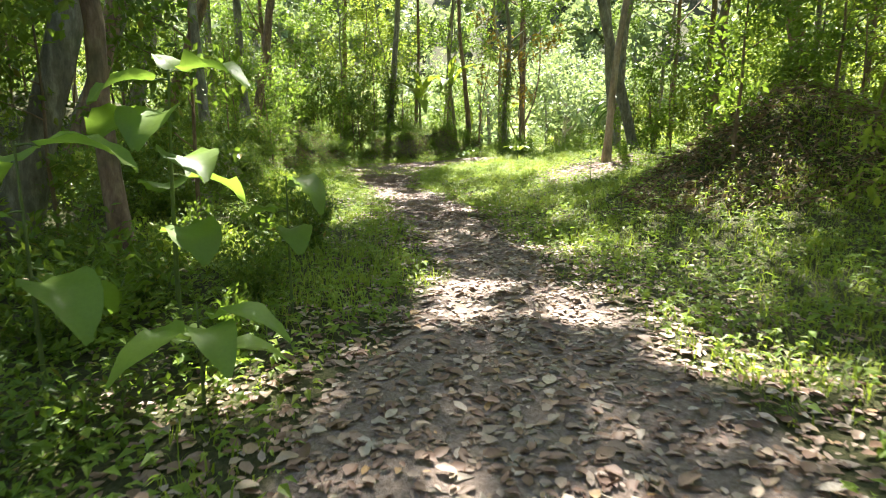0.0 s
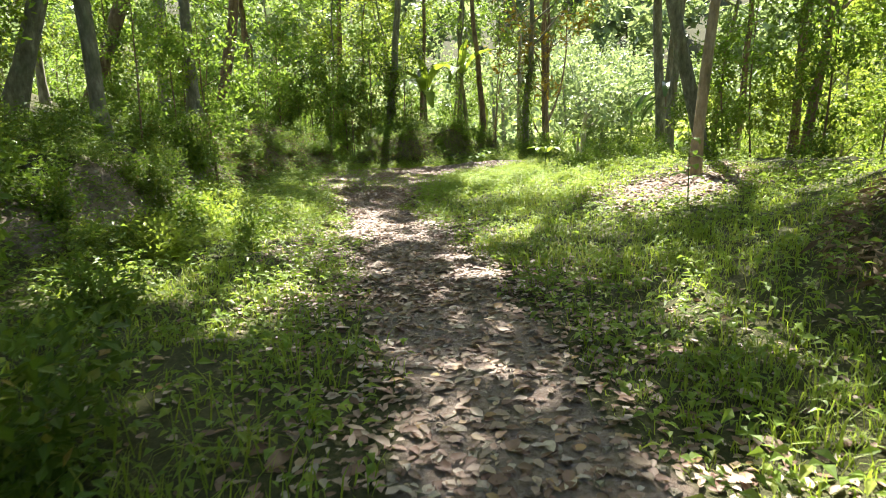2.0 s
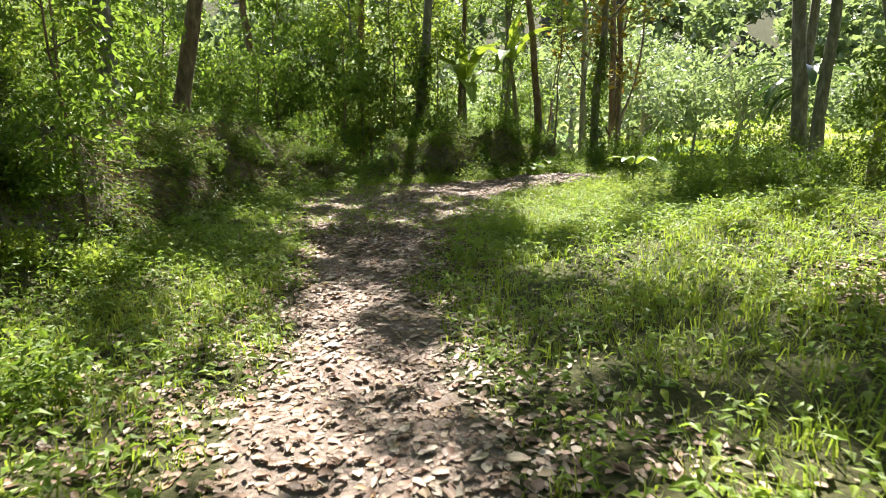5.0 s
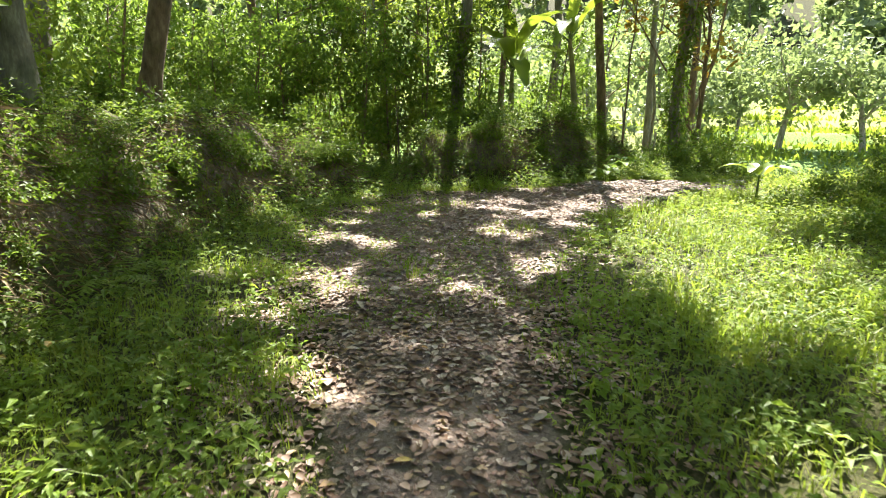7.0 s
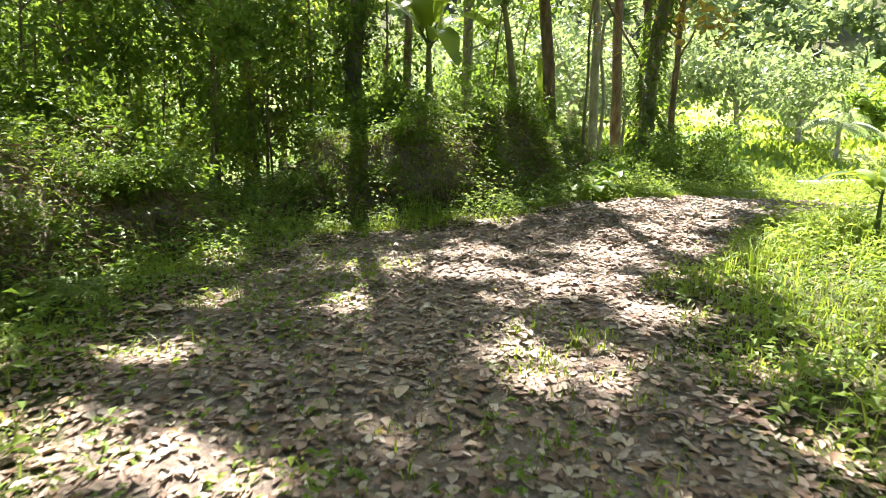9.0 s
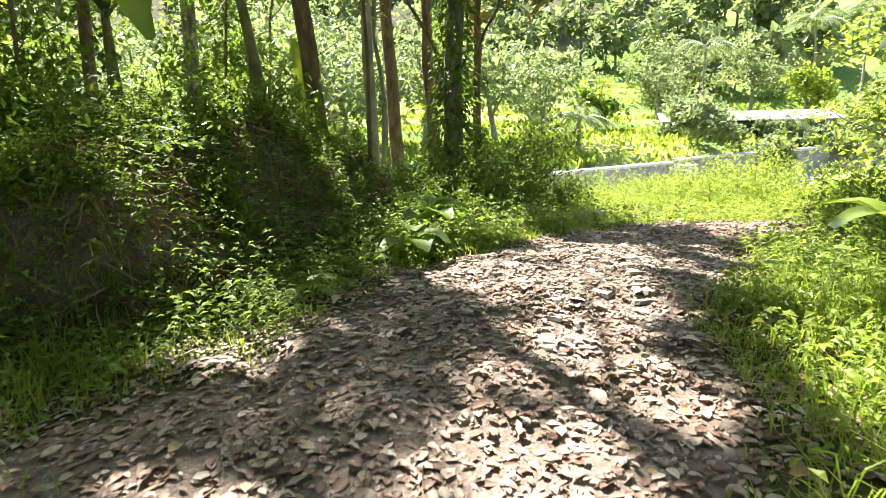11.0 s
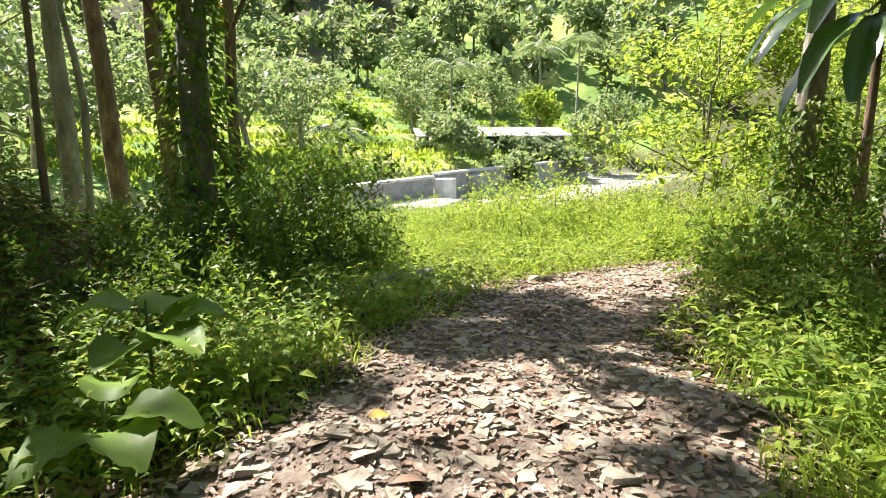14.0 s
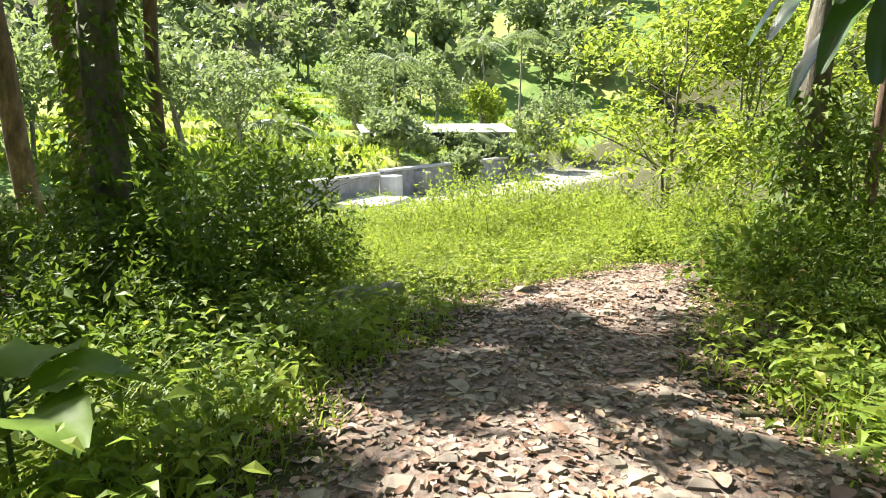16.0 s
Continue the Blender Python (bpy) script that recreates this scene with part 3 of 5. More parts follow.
# understorey saplings fill the view between the trunks
def sapling(name, seed, tall, leafmat, count, leaf=0.11):
    rng = np.random.default_rng(seed)
    ob = thing(name, (0, 0, -50), "young tree with thin stem and light green leaves", "sapling", "understorey saplings")
    pts = curve_pts((0, 0, -0.15), (0.02, 0.02, 1), tall, 9, 0.06, rng, 0.15)
    part("stem", mesh_np("stem", *tube_arrays(pts, np.linspace(0.03, 0.008, 9), 6), B_BROWN), ob)
    cl = []
    for k in range(6):
        i = 2 + k % 6
        a = rng.random() * 6.283
        tw = curve_pts(pts[i], (math.cos(a), math.sin(a), 0.5), 0.5 + 0.6 * rng.random(), 5, 0.15, rng)
        part("twig", mesh_np("twig", *tube_arrays(tw, np.linspace(0.011, 0.004, 5), 5), B_BROWN), ob)
        cl += [tw[2], tw[3], tw[4]]
    cl = np.array(cl)
    knots = cl[rng.integers(0, len(cl), count // 16)] + ball(rng, count // 16) * 0.5
    c = np.repeat(knots, 16, 0)
    c = c + ball(rng, len(c)) * 0.2
    ax = unit(rng.standard_normal((len(c), 3)) + np.array([0, 0, -0.5]))
    up = unit(rng.standard_normal((len(c), 3)) * 0.6 + np.array([0, 0, 1]))
    ln = leaf * (0.6 + 0.8 * rng.random(len(c)))
    part("foliage", mesh_np("foliage", *flat_leaf_arrays(c, ax, up, ln, ln * 0.5), leafmat, False), ob)
    return ob


protos = [sapling("sapling", 40 + k, (2.6, 3.6, 4.6, 3.2)[k], (G_YOUNG, G_CANOPY, G_CANOPY, G_SHRUB)[k], 1400) for k in range(4)]
rng = np.random.default_rng(8)
made = 0
for _ in range(1500):
    if made >= 100:
        break
    x, y = rng.uniform(-9, 15), rng.uniform(-4, 36)
    off = float(off_trail(x, y))
    if off < 2.4 or (1.2 < x < 9 and 8.5 < y < 25.5) or (8 < x and y > 19.5 and y < 31) or (x > 11.5 and y > 17) or math.hypot(x + 1, y + 1) < 3.0 or (-2.5 < x < 2 and y < 9):
        continue
    s = rng.uniform(0.7, 1.25)
    m = Matrix.Translation((x, y, float(ground_z(x, y)))) @ Matrix.Rotation(rng.random() * 6.28, 4, "Z") @ Matrix.Scale(s, 4)
    if made < 4:
        protos[made].matrix_basis = m
    else:
        copy_thing(protos[made % 4], m)
    made += 1


made = 0
while made < 46:
    x, y = rng.uniform(-7, 8.6), rng.uniform(26.0, 37)
    if math.hypot(x - 5.3, y - 27.4) < 1.3 or (x > 7 and y < 28):
        continue
    copy_thing(protos[(1, 3, 1, 0)[made % 4]], Matrix.Translation((x, y, float(ground_z(x, y)))) @ Matrix.Rotation(rng.random() * 6.28, 4, "Z") @ Matrix.Scale(rng.uniform(0.8, 1.5), 4))
    made += 1


# ---------------------------------------------------------------- shrubs
def shrub(name, seed, wide, tall, leafmat, count, leaf, label):
    rng = np.random.default_rng(seed)
    ob = thing(name, (0, 0, -50), label, "shrub", "shrubs along the path")
    cl = []
    for k in range(6):
        a = rng.random() * 6.283
        st = curve_pts((0, 0, -0.1), (0.6 * math.cos(a), 0.6 * math.sin(a), 1), tall * (0.7 + 0.4 * rng.random()), 7, 0.2, rng)
        st[:, :2] *= wide / tall * 1.1
        part("stem", mesh_np("stem", *tube_arrays(st, np.linspace(0.013, 0.004, 7), 5), B_STALK), ob)
        cl += list(st[2:])
    cl = np.array(cl)
    c = cl[rng.integers(0, len(cl), count)] + ball(rng, count) * np.array([wide * 0.42, wide * 0.42, tall * 0.28])
    c[:, 2] = np.maximum(c[:, 2], 0.02)
    out = c - np.array([0, 0, tall * 0.3])
    ax = unit(unit(out) * 0.8 + rng.standard_normal((count, 3)) * 0.7 + np.array([0, 0, -0.25]))
    up = unit(rng.standard_normal((count, 3)) * 0.5 + np.array([0, 0, 1]))
    ln = leaf * (0.55 + 0.9 * rng.random(count))
    part("foliage", mesh_np("foliage", *flat_leaf_arrays(c, ax, up, ln, ln * 0.5), leafmat, False), ob)
    return ob


def thicket(seed, wide, tall, leafmat, count, leaf, label):
    """A tall tangled bush: many thin stems and a mass of small leaves in uneven clumps."""
    rng = np.random.default_rng(seed)
    ob = thing("thicket", (0, 0, -50), label, "shrub", "tangled bushes")
    cl = []
    for k in range(8):
        a = rng.random() * 6.283
        st = curve_pts((0.2 * wide * math.cos(a), 0.2 * wide * math.sin(a), -0.15), (0.55 * math.cos(a), 0.55 * math.sin(a), 1), tall * (0.65 + 0.5 * rng.random()), 8, 0.22, rng)
        part("stem", mesh_np("stem", *tube_arrays(st, np.linspace(0.016, 0.004, 8), 5), B_STALK), ob)
        cl += list(st[1:])
    cl = np.array(cl)
    knots = cl[rng.integers(0, len(cl), count // 22)] + ball(rng, count // 22) * np.array([wide * 0.36, wide * 0.36, tall * 0.2])
    c = np.repeat(knots, 22, 0)
    c = c + ball(rng, len(c)) * 0.17
    c[:, 2] = np.maximum(c[:, 2], 0.02)
    ax = unit(unit(c - np.array([0, 0, tall * 0.3])) * 0.6 + rng.standard_normal(c.shape) * 0.7 + np.array([0, 0, -0.3]))
    up = unit(rng.standard_normal(c.shape) * 0.5 + np.array([0, 0, 1]))
    ln = leaf * (0.5 + 0.9 * rng.random(len(c)))
    part("foliage", mesh_np("foliage", *flat_leaf_arrays(c, ax, up, ln, ln * 0.46), leafmat, False), ob)
    return ob


def put_copies(protos, places):
    """Each place is x, y, size; the first ones take the originals."""
    for k, (x, y, s, dz) in enumerate(places):
        a = (k * 2.399) % 6.283
        m = Matrix.Translation((x, y, float(ground_z(x, y)) + dz)) @ Matrix.Rotation(a, 4, "Z") @ Matrix.Scale(s, 4)
        if k < len(protos):
            protos[k].matrix_basis = m
        else:
            copy_thing(protos[k % len(protos)], m)


dark = [shrub("shrub", 60 + k, (0.8, 0.6, 1.0)[k], (0.8, 1.0, 0.7)[k], G_SHRUB, 1500, (0.075, 0.09, 0.07)[k], "dense dark green wild shrub on the bank") for k in range(3)]
light = [shrub("shrub", 70 + k, (0.6, 0.8)[k], (0.7, 0.6)[k], G_YOUNG, 1200, (0.08, 0.065)[k], "light green wild shrub beside the path") for k in range(2)]
rng = np.random.default_rng(21)
places_dark, places_light = [], []
for (ax, ay, ah), (bx, by, bh) in zip(BANK[:-1], BANK[1:]):
    ln = math.hypot(bx - ax, by - ay)
    nxv, nyv = -(by - ay) / ln, (bx - ax) / ln
    for k in range(int(ln * 2.8)):
        t = rng.random()
        d = rng.uniform(0.5, 3.4)
        x, y = ax + t * (bx - ax) + nxv * d, ay + t * (by - ay) + nyv * d
        if math.hypot(x - 1.7, y - 24.1) < 0.6 or off_trail(x, y) < 0.7:
            continue
        places_dark.append((x, y, rng.uniform(0.7, 1.2), -0.1))
for x, y, s in ((9.2, 25.9, 1.5), (9.9, 26.4, 1.9), (9.5, 26.8, 2.2), (10.3, 27.0, 2.0), (8.8, 26.3, 1.3), (11.0, 27.0, 1.5), (10.6, 26.0, 1.1), (8.4, 25.6, 0.9), (12.0, 27.4, 1.3), (7.8, 25.2, 0.8),
                (9.7, 20.9, 1.5), (9.1, 20.3, 1.3), (10.4, 21.2, 1.5), (10.9, 20.7, 1.8), (9.9, 19.9, 1.7), (8.5, 19.9, 1.1), (11.4, 21.6, 1.3), (12.0, 20.8, 1.9), (8.9, 21.2, 0.8), (8.1, 20.7, 0.8), (11.0, 21.9, 1.0),
                (7.0, 17.4, 1.0), (8.2, 18.0, 1.2), (9.2, 17.2, 1.3), (8.8, 16.2, 1.0), (9.8, 18.4, 1.4), (7.6, 18.6, 0.8), (8.6, 14.6, 0.9), (9.6, 13.2, 1.0), (8.9, 12.0, 0.9), (10.4, 16.6, 1.5)):
    places_dark.append((x, y, s, -0.1))
for _ in range(60):
    x, y = rng.uniform(-5, -0.9), rng.uniform(0, 15)
    if off_trail(x, y) > (1.0 if y > 8 else 1.5) and math.hypot(x + 1.9, y + 1.9) > 2.4:
        (places_light if rng.random() < 0.4 else places_dark).append((x, y, rng.uniform(0.55, 1.15), -0.08))
for x, y in ((-1.9, 9.3), (-1.5, 10.4), (-2.2, 10.0), (-1.2, 11.4), (-1.7, 12.2), (-1.1, 13.2), (-1.4, 14.3), (7.9, 20.5), (8.4, 19.6), (5.6, 5.2), (5.0, 3.6), (6.4, 6.2)):
    places_light.append((x, y, rng.uniform(0.6, 0.95), -0.05))
for _ in range(36):
    x, y = rng.uniform(5, 12), rng.uniform(0, 12)
    if off_trail(x, y) > 4.2 and (y < 6 or x > 9.2):
        places_dark.append((x, y, rng.uniform(0.8, 1.5), -0.1))
for x, y, s in ((-2.7, 0.9, 0.8), (-3.1, 2.2, 1.0), (-2.3, 1.7, 0.6), (-3.6, 0.2, 1.0), (-3.9, 1.6, 1.2), (-2.9, 3.2, 0.9), (-2.1, 3.0, 0.55)):
    places_dark.append((x, y, s, -0.1))
for (ax, ay, ah), (bx, by, bh) in zip(BANK[3:-3], BANK[4:-2]):
    ln = math.hypot(bx - ax, by - ay)
    for k in range(int(ln * 2.2)):
        t, d = rng.random(), rng.uniform(0.25, 0.75)
        x, y = ax + t * (bx - ax) - (by - ay) / ln * d, ay + t * (by - ay) + (bx - ax) / ln * d
        if math.hypot(x - 1.7, y - 24.1) > 0.6 and off_trail(x, y) > 0.6:
            places_dark.append((x, y, rng.uniform(0.35, 0.6), -0.12))
bushes = [thicket(80 + k, (1.5, 1.2, 1.8)[k], (1.5, 1.9, 1.3)[k], G_SHRUB, 5600, (0.075, 0.085, 0.07)[k], "tangled dark green bush with small leaves") for k in range(3)]
places_bush = [(x, y, s * (0.72 if x > 8 else 0.56), dz) for x, y, s, dz in places_dark if s > 1.05]
places_bush += [(x, y, s, -0.1) for x, y, s in ((8.7, 18.6, 1.0), (9.7, 19.3, 1.15), (10.4, 18.0, 1.2), (9.1, 17.3, 1.0), (10.6, 16.6, 1.2), (9.3, 15.6, 0.9), (11.6, 17.6, 1.3),
                                              (8.2, 25.7, 0.85), (8.9, 26.0, 1.15), (9.5, 26.2, 1.35), (10.0, 26.1, 1.2), (10.7, 26.5, 1.1), (7.5, 25.6, 0.8), (9.1, 27.0, 1.5))]
for (ax, ay, ah), (bx, by, bh) in zip(BANK[:-3], BANK[1:-2]):
    ln = math.hypot(bx - ax, by - ay)
    for k in range(max(1, int(ln * 0.75))):
        t, d = (k + rng.random()) / max(1, int(ln * 0.75)), rng.uniform(0.9, 2.6)
        x, y = ax + t * (bx - ax) - (by - ay) / ln * d, ay + t * (by - ay) + (bx - ax) / ln * d
        if math.hypot(x - 1.7, y - 24.4) > 1.0 and off_trail(x, y) > 1.0:
            places_bush.append((x, y, rng.uniform(0.4, 0.68), -0.15))
put_copies(bushes, places_bush)
put_copies(dark, [q for q in places_dark if q[2] <= 1.05])
# the sunny slope below the end of the path
slope = []
for _ in range(400):
    if len(slope) > 85:
        break
    x, y = rng.uniform(10.4, 24), rng.uniform(17, 33)
    if off_trail(x, y) < 0.35 or (x < 13 and y < 22.2) or y - 24 > (x - 8) * 0.75:
        continue
    slope.append((x, y, rng.uniform(0.8, 1.3) * (1 + 0.5 * min(1, max(0, (x - 12) / 4))), -0.08))
for x, y, s in ((15.2, 23.4, 2.0), (16.6, 24.8, 2.4), (17.8, 23.6, 2.5), (15.8, 26.0, 2.1), (18.6, 25.8, 2.6), (14.2, 25.4, 1.7), (17.2, 27.2, 2.4), (19.8, 24.4, 2.6), (13.2, 24.4, 1.3), (15.0, 21.8, 1.9), (16.8, 22.0, 2.3), (20.5, 27.0, 2.6)):
    slope.append((x, y, s, -0.1))
bright = [thicket(90 + k, (1.5, 1.8)[k], (1.3, 1.5)[k], G_YOUNG, 5000, (0.08, 0.07)[k], "bright green tangled bush on the sunny slope") for k in range(2)]
low_bushes = [(x, y, s, -0.1) for x, y, s in ((11.6, 25.2, 0.45), (12.4, 25.8, 0.5), (12.0, 24.6, 0.4), (13.0, 25.0, 0.5), (13.6, 24.0, 0.5), (12.8, 26.6, 0.6),
                                               (11.2, 26.0, 0.45), (14.4, 25.8, 0.6), (14.8, 24.6, 0.55), (13.9, 23.0, 0.5), (13.2, 23.6, 0.4))]
put_copies(bright, [(x, y, s * 0.5, dz) for x, y, s, dz in slope if s > 1.15] + low_bushes)
put_copies(light, places_light + [q for q in slope if q[2] <= 1.15])

# tall feathery young trees at the lip of the slope
for k, (x, y, h) in enumerate(((17.3, 22.6, 2.6), (18.8, 21.4, 3.2), (19.5, 22.6, 4.0), (21.5, 21.0, 4.8), (17.6, 20.2, 3.4), (24, 22.5, 4.6), (16.0, 18.0, 3.8), (23.0, 18.0, 5.0), (20.0, 17.0, 5.0), (27, 20, 5.5), (15, 15.5, 5))):
    tree((x, y), h + 1.5, 0.05, (0, 0), B_GREY, G_YOUNG, "feathery bright green young tree on the slope", 300 + k, 0.2, 1.7, 0.15, 2600, 8, cull=False, group="trees on the slope")


# ---------------------------------------------------------------- large-leaved plants
def big_leaf_mesh(name, length, width, droop, mat, seed, heart=False, torn=0.0, segs=9):
    """A broad leaf along +x, its blade folded at the midrib, wavy and hanging at the tip."""
    rng = np.random.default_rng(seed)
    s = np.linspace(0, 1, segs)
    if heart:
        w = width * 0.5 * np.clip(np.sin(np.pi * (s * 0.82 + 0.16)) ** 0.75, 0.03, 1)
    else:
        w = width * 0.5 * np.clip(np.sin(np.pi * (s * 0.9 + 0.06)) ** 0.55, 0.04, 1)
    mid = np.stack([length * (s - 0.18 * droop * s * s), 0 * s, 0.12 * length * np.sin(s * 2.0) - droop * length * s ** 2 * 0.8], 1)
    rows = []
    for side, lift in ((-1, 0.16), (-0.5, 0.05), (0, 0), (0.5, 0.05), (1, 0.16)):
        wob = 0.05 * width * rng.standard_normal(segs) * abs(side)
        rows.append(mid + np.stack([0.0 * s, side * w * (1 - torn * abs(side) * (rng.random(segs) > 0.6) * 0.5), lift * w * 2 + wob], 1))
    v = np.stack(rows, 1).reshape(-1, 3)
    i, j = np.meshgrid(np.arange(segs - 1), np.arange(4), indexing="ij")
    f = np.stack([i * 5 + j, i * 5 + j + 1, (i + 1) * 5 + j + 1, (i + 1) * 5 + j], -1).reshape(-1, 4)
    return mesh_np(name, v, f, mat)


def leafy_plant(name, place, label, category, stem_h, leaves, mat, seed, stem_r=0.012, stem_mat=None, heart=True, torn=0.0, lean=(0, 0), group=""):
    """A stem with large leaves; each leaf is turn, height, length, width, tilt, droop."""
    rng = np.random.default_rng(seed)
    ob = thing(name, (place[0], place[1], float(ground_z(*place)) - 0.03), label, category, group)
    n = 8
    s = np.linspace(0, 1, n)
    pts = np.stack([lean[0] * s * s, lean[1] * s * s, s * stem_h], 1)
    part("stem", mesh_np("stem", *tube_arrays(pts, stem_r * (1.25 - 0.75 * s), 9, 0.04, rng), stem_mat or B_STALK), ob)
    for k, (turn, h, ln, wd, tilt, droop) in enumerate(leaves):
        at = pts[-1] * 0 + np.array([np.interp(h, pts[:, 2], pts[:, 0]), np.interp(h, pts[:, 2], pts[:, 1]), min(h, stem_h)])
        me = big_leaf_mesh("leaf", ln, wd, droop, mat, seed + k, heart, torn)
        lf = part("leaf", me, ob)
        stalk = ln * 0.22
        m = Matrix.Translation(at) @ Matrix.Rotation(radians(turn), 4, "Z") @ Matrix.Rotation(-radians(tilt), 4, "Y")
        lf.matrix_basis = m @ Matrix.Translation((stalk, 0, 0))
        pk = part("leaf_stalk", mesh_np("leaf_stalk", *tube_arrays(np.array([[0, 0, 0], [stalk * 0.5, 0, 0.01], [stalk * 1.05, 0, 0]]), np.array([0.007, 0.005, 0.004]) * (1 + 2 * ln * (stem_r > 0.04)), 5), B_STALK), ob)
        pk.matrix_basis = m
    return ob


leafy_plant("broadleaf_plant", (-2.55, 2.1), "tall young plant with large sunlit round leaves", "plant", 1.72,
            [(-20, 1.7, 0.42, 0.36, 5, 0.5), (200, 1.66, 0.4, 0.34, -5, 0.5), (80, 1.7, 0.36, 0.3, 20, 0.4), (150, 1.45, 0.5, 0.42, -8, 0.35), (250, 1.5, 0.4, 0.34, -20, 0.4), (-60, 1.2, 0.4, 0.34, 0, 0.5), (20, 1.1, 0.42, 0.34, -12, 0.5), (110, 1.0, 0.36, 0.3, 5, 0.4), (300, 0.8, 0.4, 0.34, -10, 0.5)],
            G_BIG, 400, 0.014, lean=(0.05, 0.02))
leafy_plant("broadleaf_plant", (-1.85, 2.35), "young plant with drooping pale green leaves", "plant", 1.05,
            [(-40, 1.03, 0.3, 0.26, -10, 0.9), (40, 0.95, 0.3, 0.24, 10, 0.6), (170, 0.8, 0.3, 0.26, 0, 0.5), (280, 0.7, 0.3, 0.24, -5, 0.6)], G_BIG, 410, 0.009)
leafy_plant("broadleaf_plant", (-3.0, 1.1), "young plant with large shaded leaves", "plant", 1.3,
            [(0, 1.28, 0.42, 0.3, 0, 0.5), (120, 1.2, 0.4, 0.3, 5, 0.5), (230, 1.0, 0.42, 0.3, -10, 0.6), (310, 0.7, 0.44, 0.3, -5, 0.6), (60, 0.6, 0.42, 0.3, -5, 0.6)], G_BIG, 420, 0.01)
leafy_plant("broadleaf_plant", (-2.3, 0.9), "low plant with large shaded leaves", "plant", 0.6,
            [(a, 0.3 + 0.04 * k, 0.36, 0.2, 15, 0.8) for k, a in enumerate((10, 80, 150, 220, 290, 340))], G_BIG, 425, 0.008)
leafy_plant("nettle_plant", (4.3, 9.25), "tall weed with toothed pointed green leaves", "plant", 1.0,
            [(a, 0.35 + 0.055 * k, 0.2 - 0.006 * k, 0.12, 12 - 2 * k, 0.5) for k, a in enumerate((0, 180, 80, 260, 140, 320, 30, 210, 100, 290, 170))], G_BIG, 430, 0.007, lean=(-0.06, 0.0))
leafy_plant("broadleaf_plant", (6.85, 24.5), "low plant with large heart-shaped pale leaves", "plant", 0.55,
            [(a, 0.3 + 0.05 * k, 0.34, 0.26, 25 - 5 * k, 0.55) for k, a in enumerate((200, 260, 320, 20, 120))], G_BIG, 440, 0.009)
leafy_plant("broadleaf_plant", (6.35, 24.15), "low plant with large heart-shaped pale leaves", "plant", 0.35,
            [(a, 0.2 + 0.04 * k, 0.3, 0.24, 20 - 4 * k, 0.6) for k, a in enumerate((180, 250, 300, 40))], G_BIG, 446, 0.008)
leafy_plant("banana_plant", (7.55, 20.9), "young banana plant in tall grass", "banana plant", 0.55,
            [(a, 0.5, 0.55, 0.2, 35, 0.7) for a in (150, 220, 290, 20, 80)], G_BANANA, 455, 0.025, heart=False)
leafy_plant("banana_plant", (5.4, 28.4), "banana plant with large backlit torn leaves", "banana plant", 2.0,
            [(200, 1.95, 1.8, 0.5, 55, 0.9), (240, 2.0, 1.7, 0.5, 40, 0.9), (300, 2.0, 1.9, 0.55, 60, 0.8), (20, 1.9, 1.6, 0.5, 45, 0.9), (120, 1.95, 1.6, 0.5, 50, 0.8), (265, 1.9, 1.5, 0.45, 20, 1.0), (220, 2.0, 1.4, 0.4, 80, 0.4)],
            G_BANANA, 460, 0.09, B_BANANA, False, 0.5)
leafy_plant("banana_plant", (7.1, 28.0), "tall banana plant with dry hanging leaves", "banana plant", 3.0,
            [(180, 2.9, 1.7, 0.45, 40, 1.1), (240, 3.0, 1.5, 0.45, 30, 1.2), (320, 2.95, 1.8, 0.5, 55, 0.8), (60, 2.9, 1.7, 0.5, 50, 0.9), (270, 3.0, 1.4, 0.35, 75, 0.5)], G_BANANA, 470, 0.10, B_BANANA, False, 0.6, (-0.2, 0.2))
leafy_plant("banana_plant", (8.25, 28.95), "young banana plant with one upright leaf", "banana plant", 1.1,
            [(220, 1.1, 1.15, 0.24, 82, 0.15), (330, 1.0, 0.8, 0.22, 30, 0.8), (20, 1.0, 0.7, 0.2, 25, 0.9)], G_BANANA, 480, 0.04, None, False)
leafy_plant("long_leaved_plant", (11.85, 21.0), "tall plant with long arching leaves over the path, coloured dark as backlit", "plant", 2.8,
            [(133, 2.72, 1.3, 0.24, 12, 0.5), (126, 2.6, 1.2, 0.24, -16, 0.45), (142, 2.5, 1.15, 0.24, -28, 0.4), (118, 2.4, 1.1, 0.24, -38, 0.4), (150, 2.65, 1.2, 0.26, -4, 0.6), (160, 2.5, 1.0, 0.26, -40, 0.4), (105, 2.6, 1.1, 0.24, -8, 0.7), (185, 2.6, 1.1, 0.26, -10, 0.6), (235, 2.7, 1.1, 0.26, 10, 0.8), (60, 2.6, 1.1, 0.26, 15, 0.8), (320, 2.6, 1.1, 0.26, 15, 0.8)], G_BACKLIT_DARK, 490, 0.05, B_BROWN, False, 0.2)


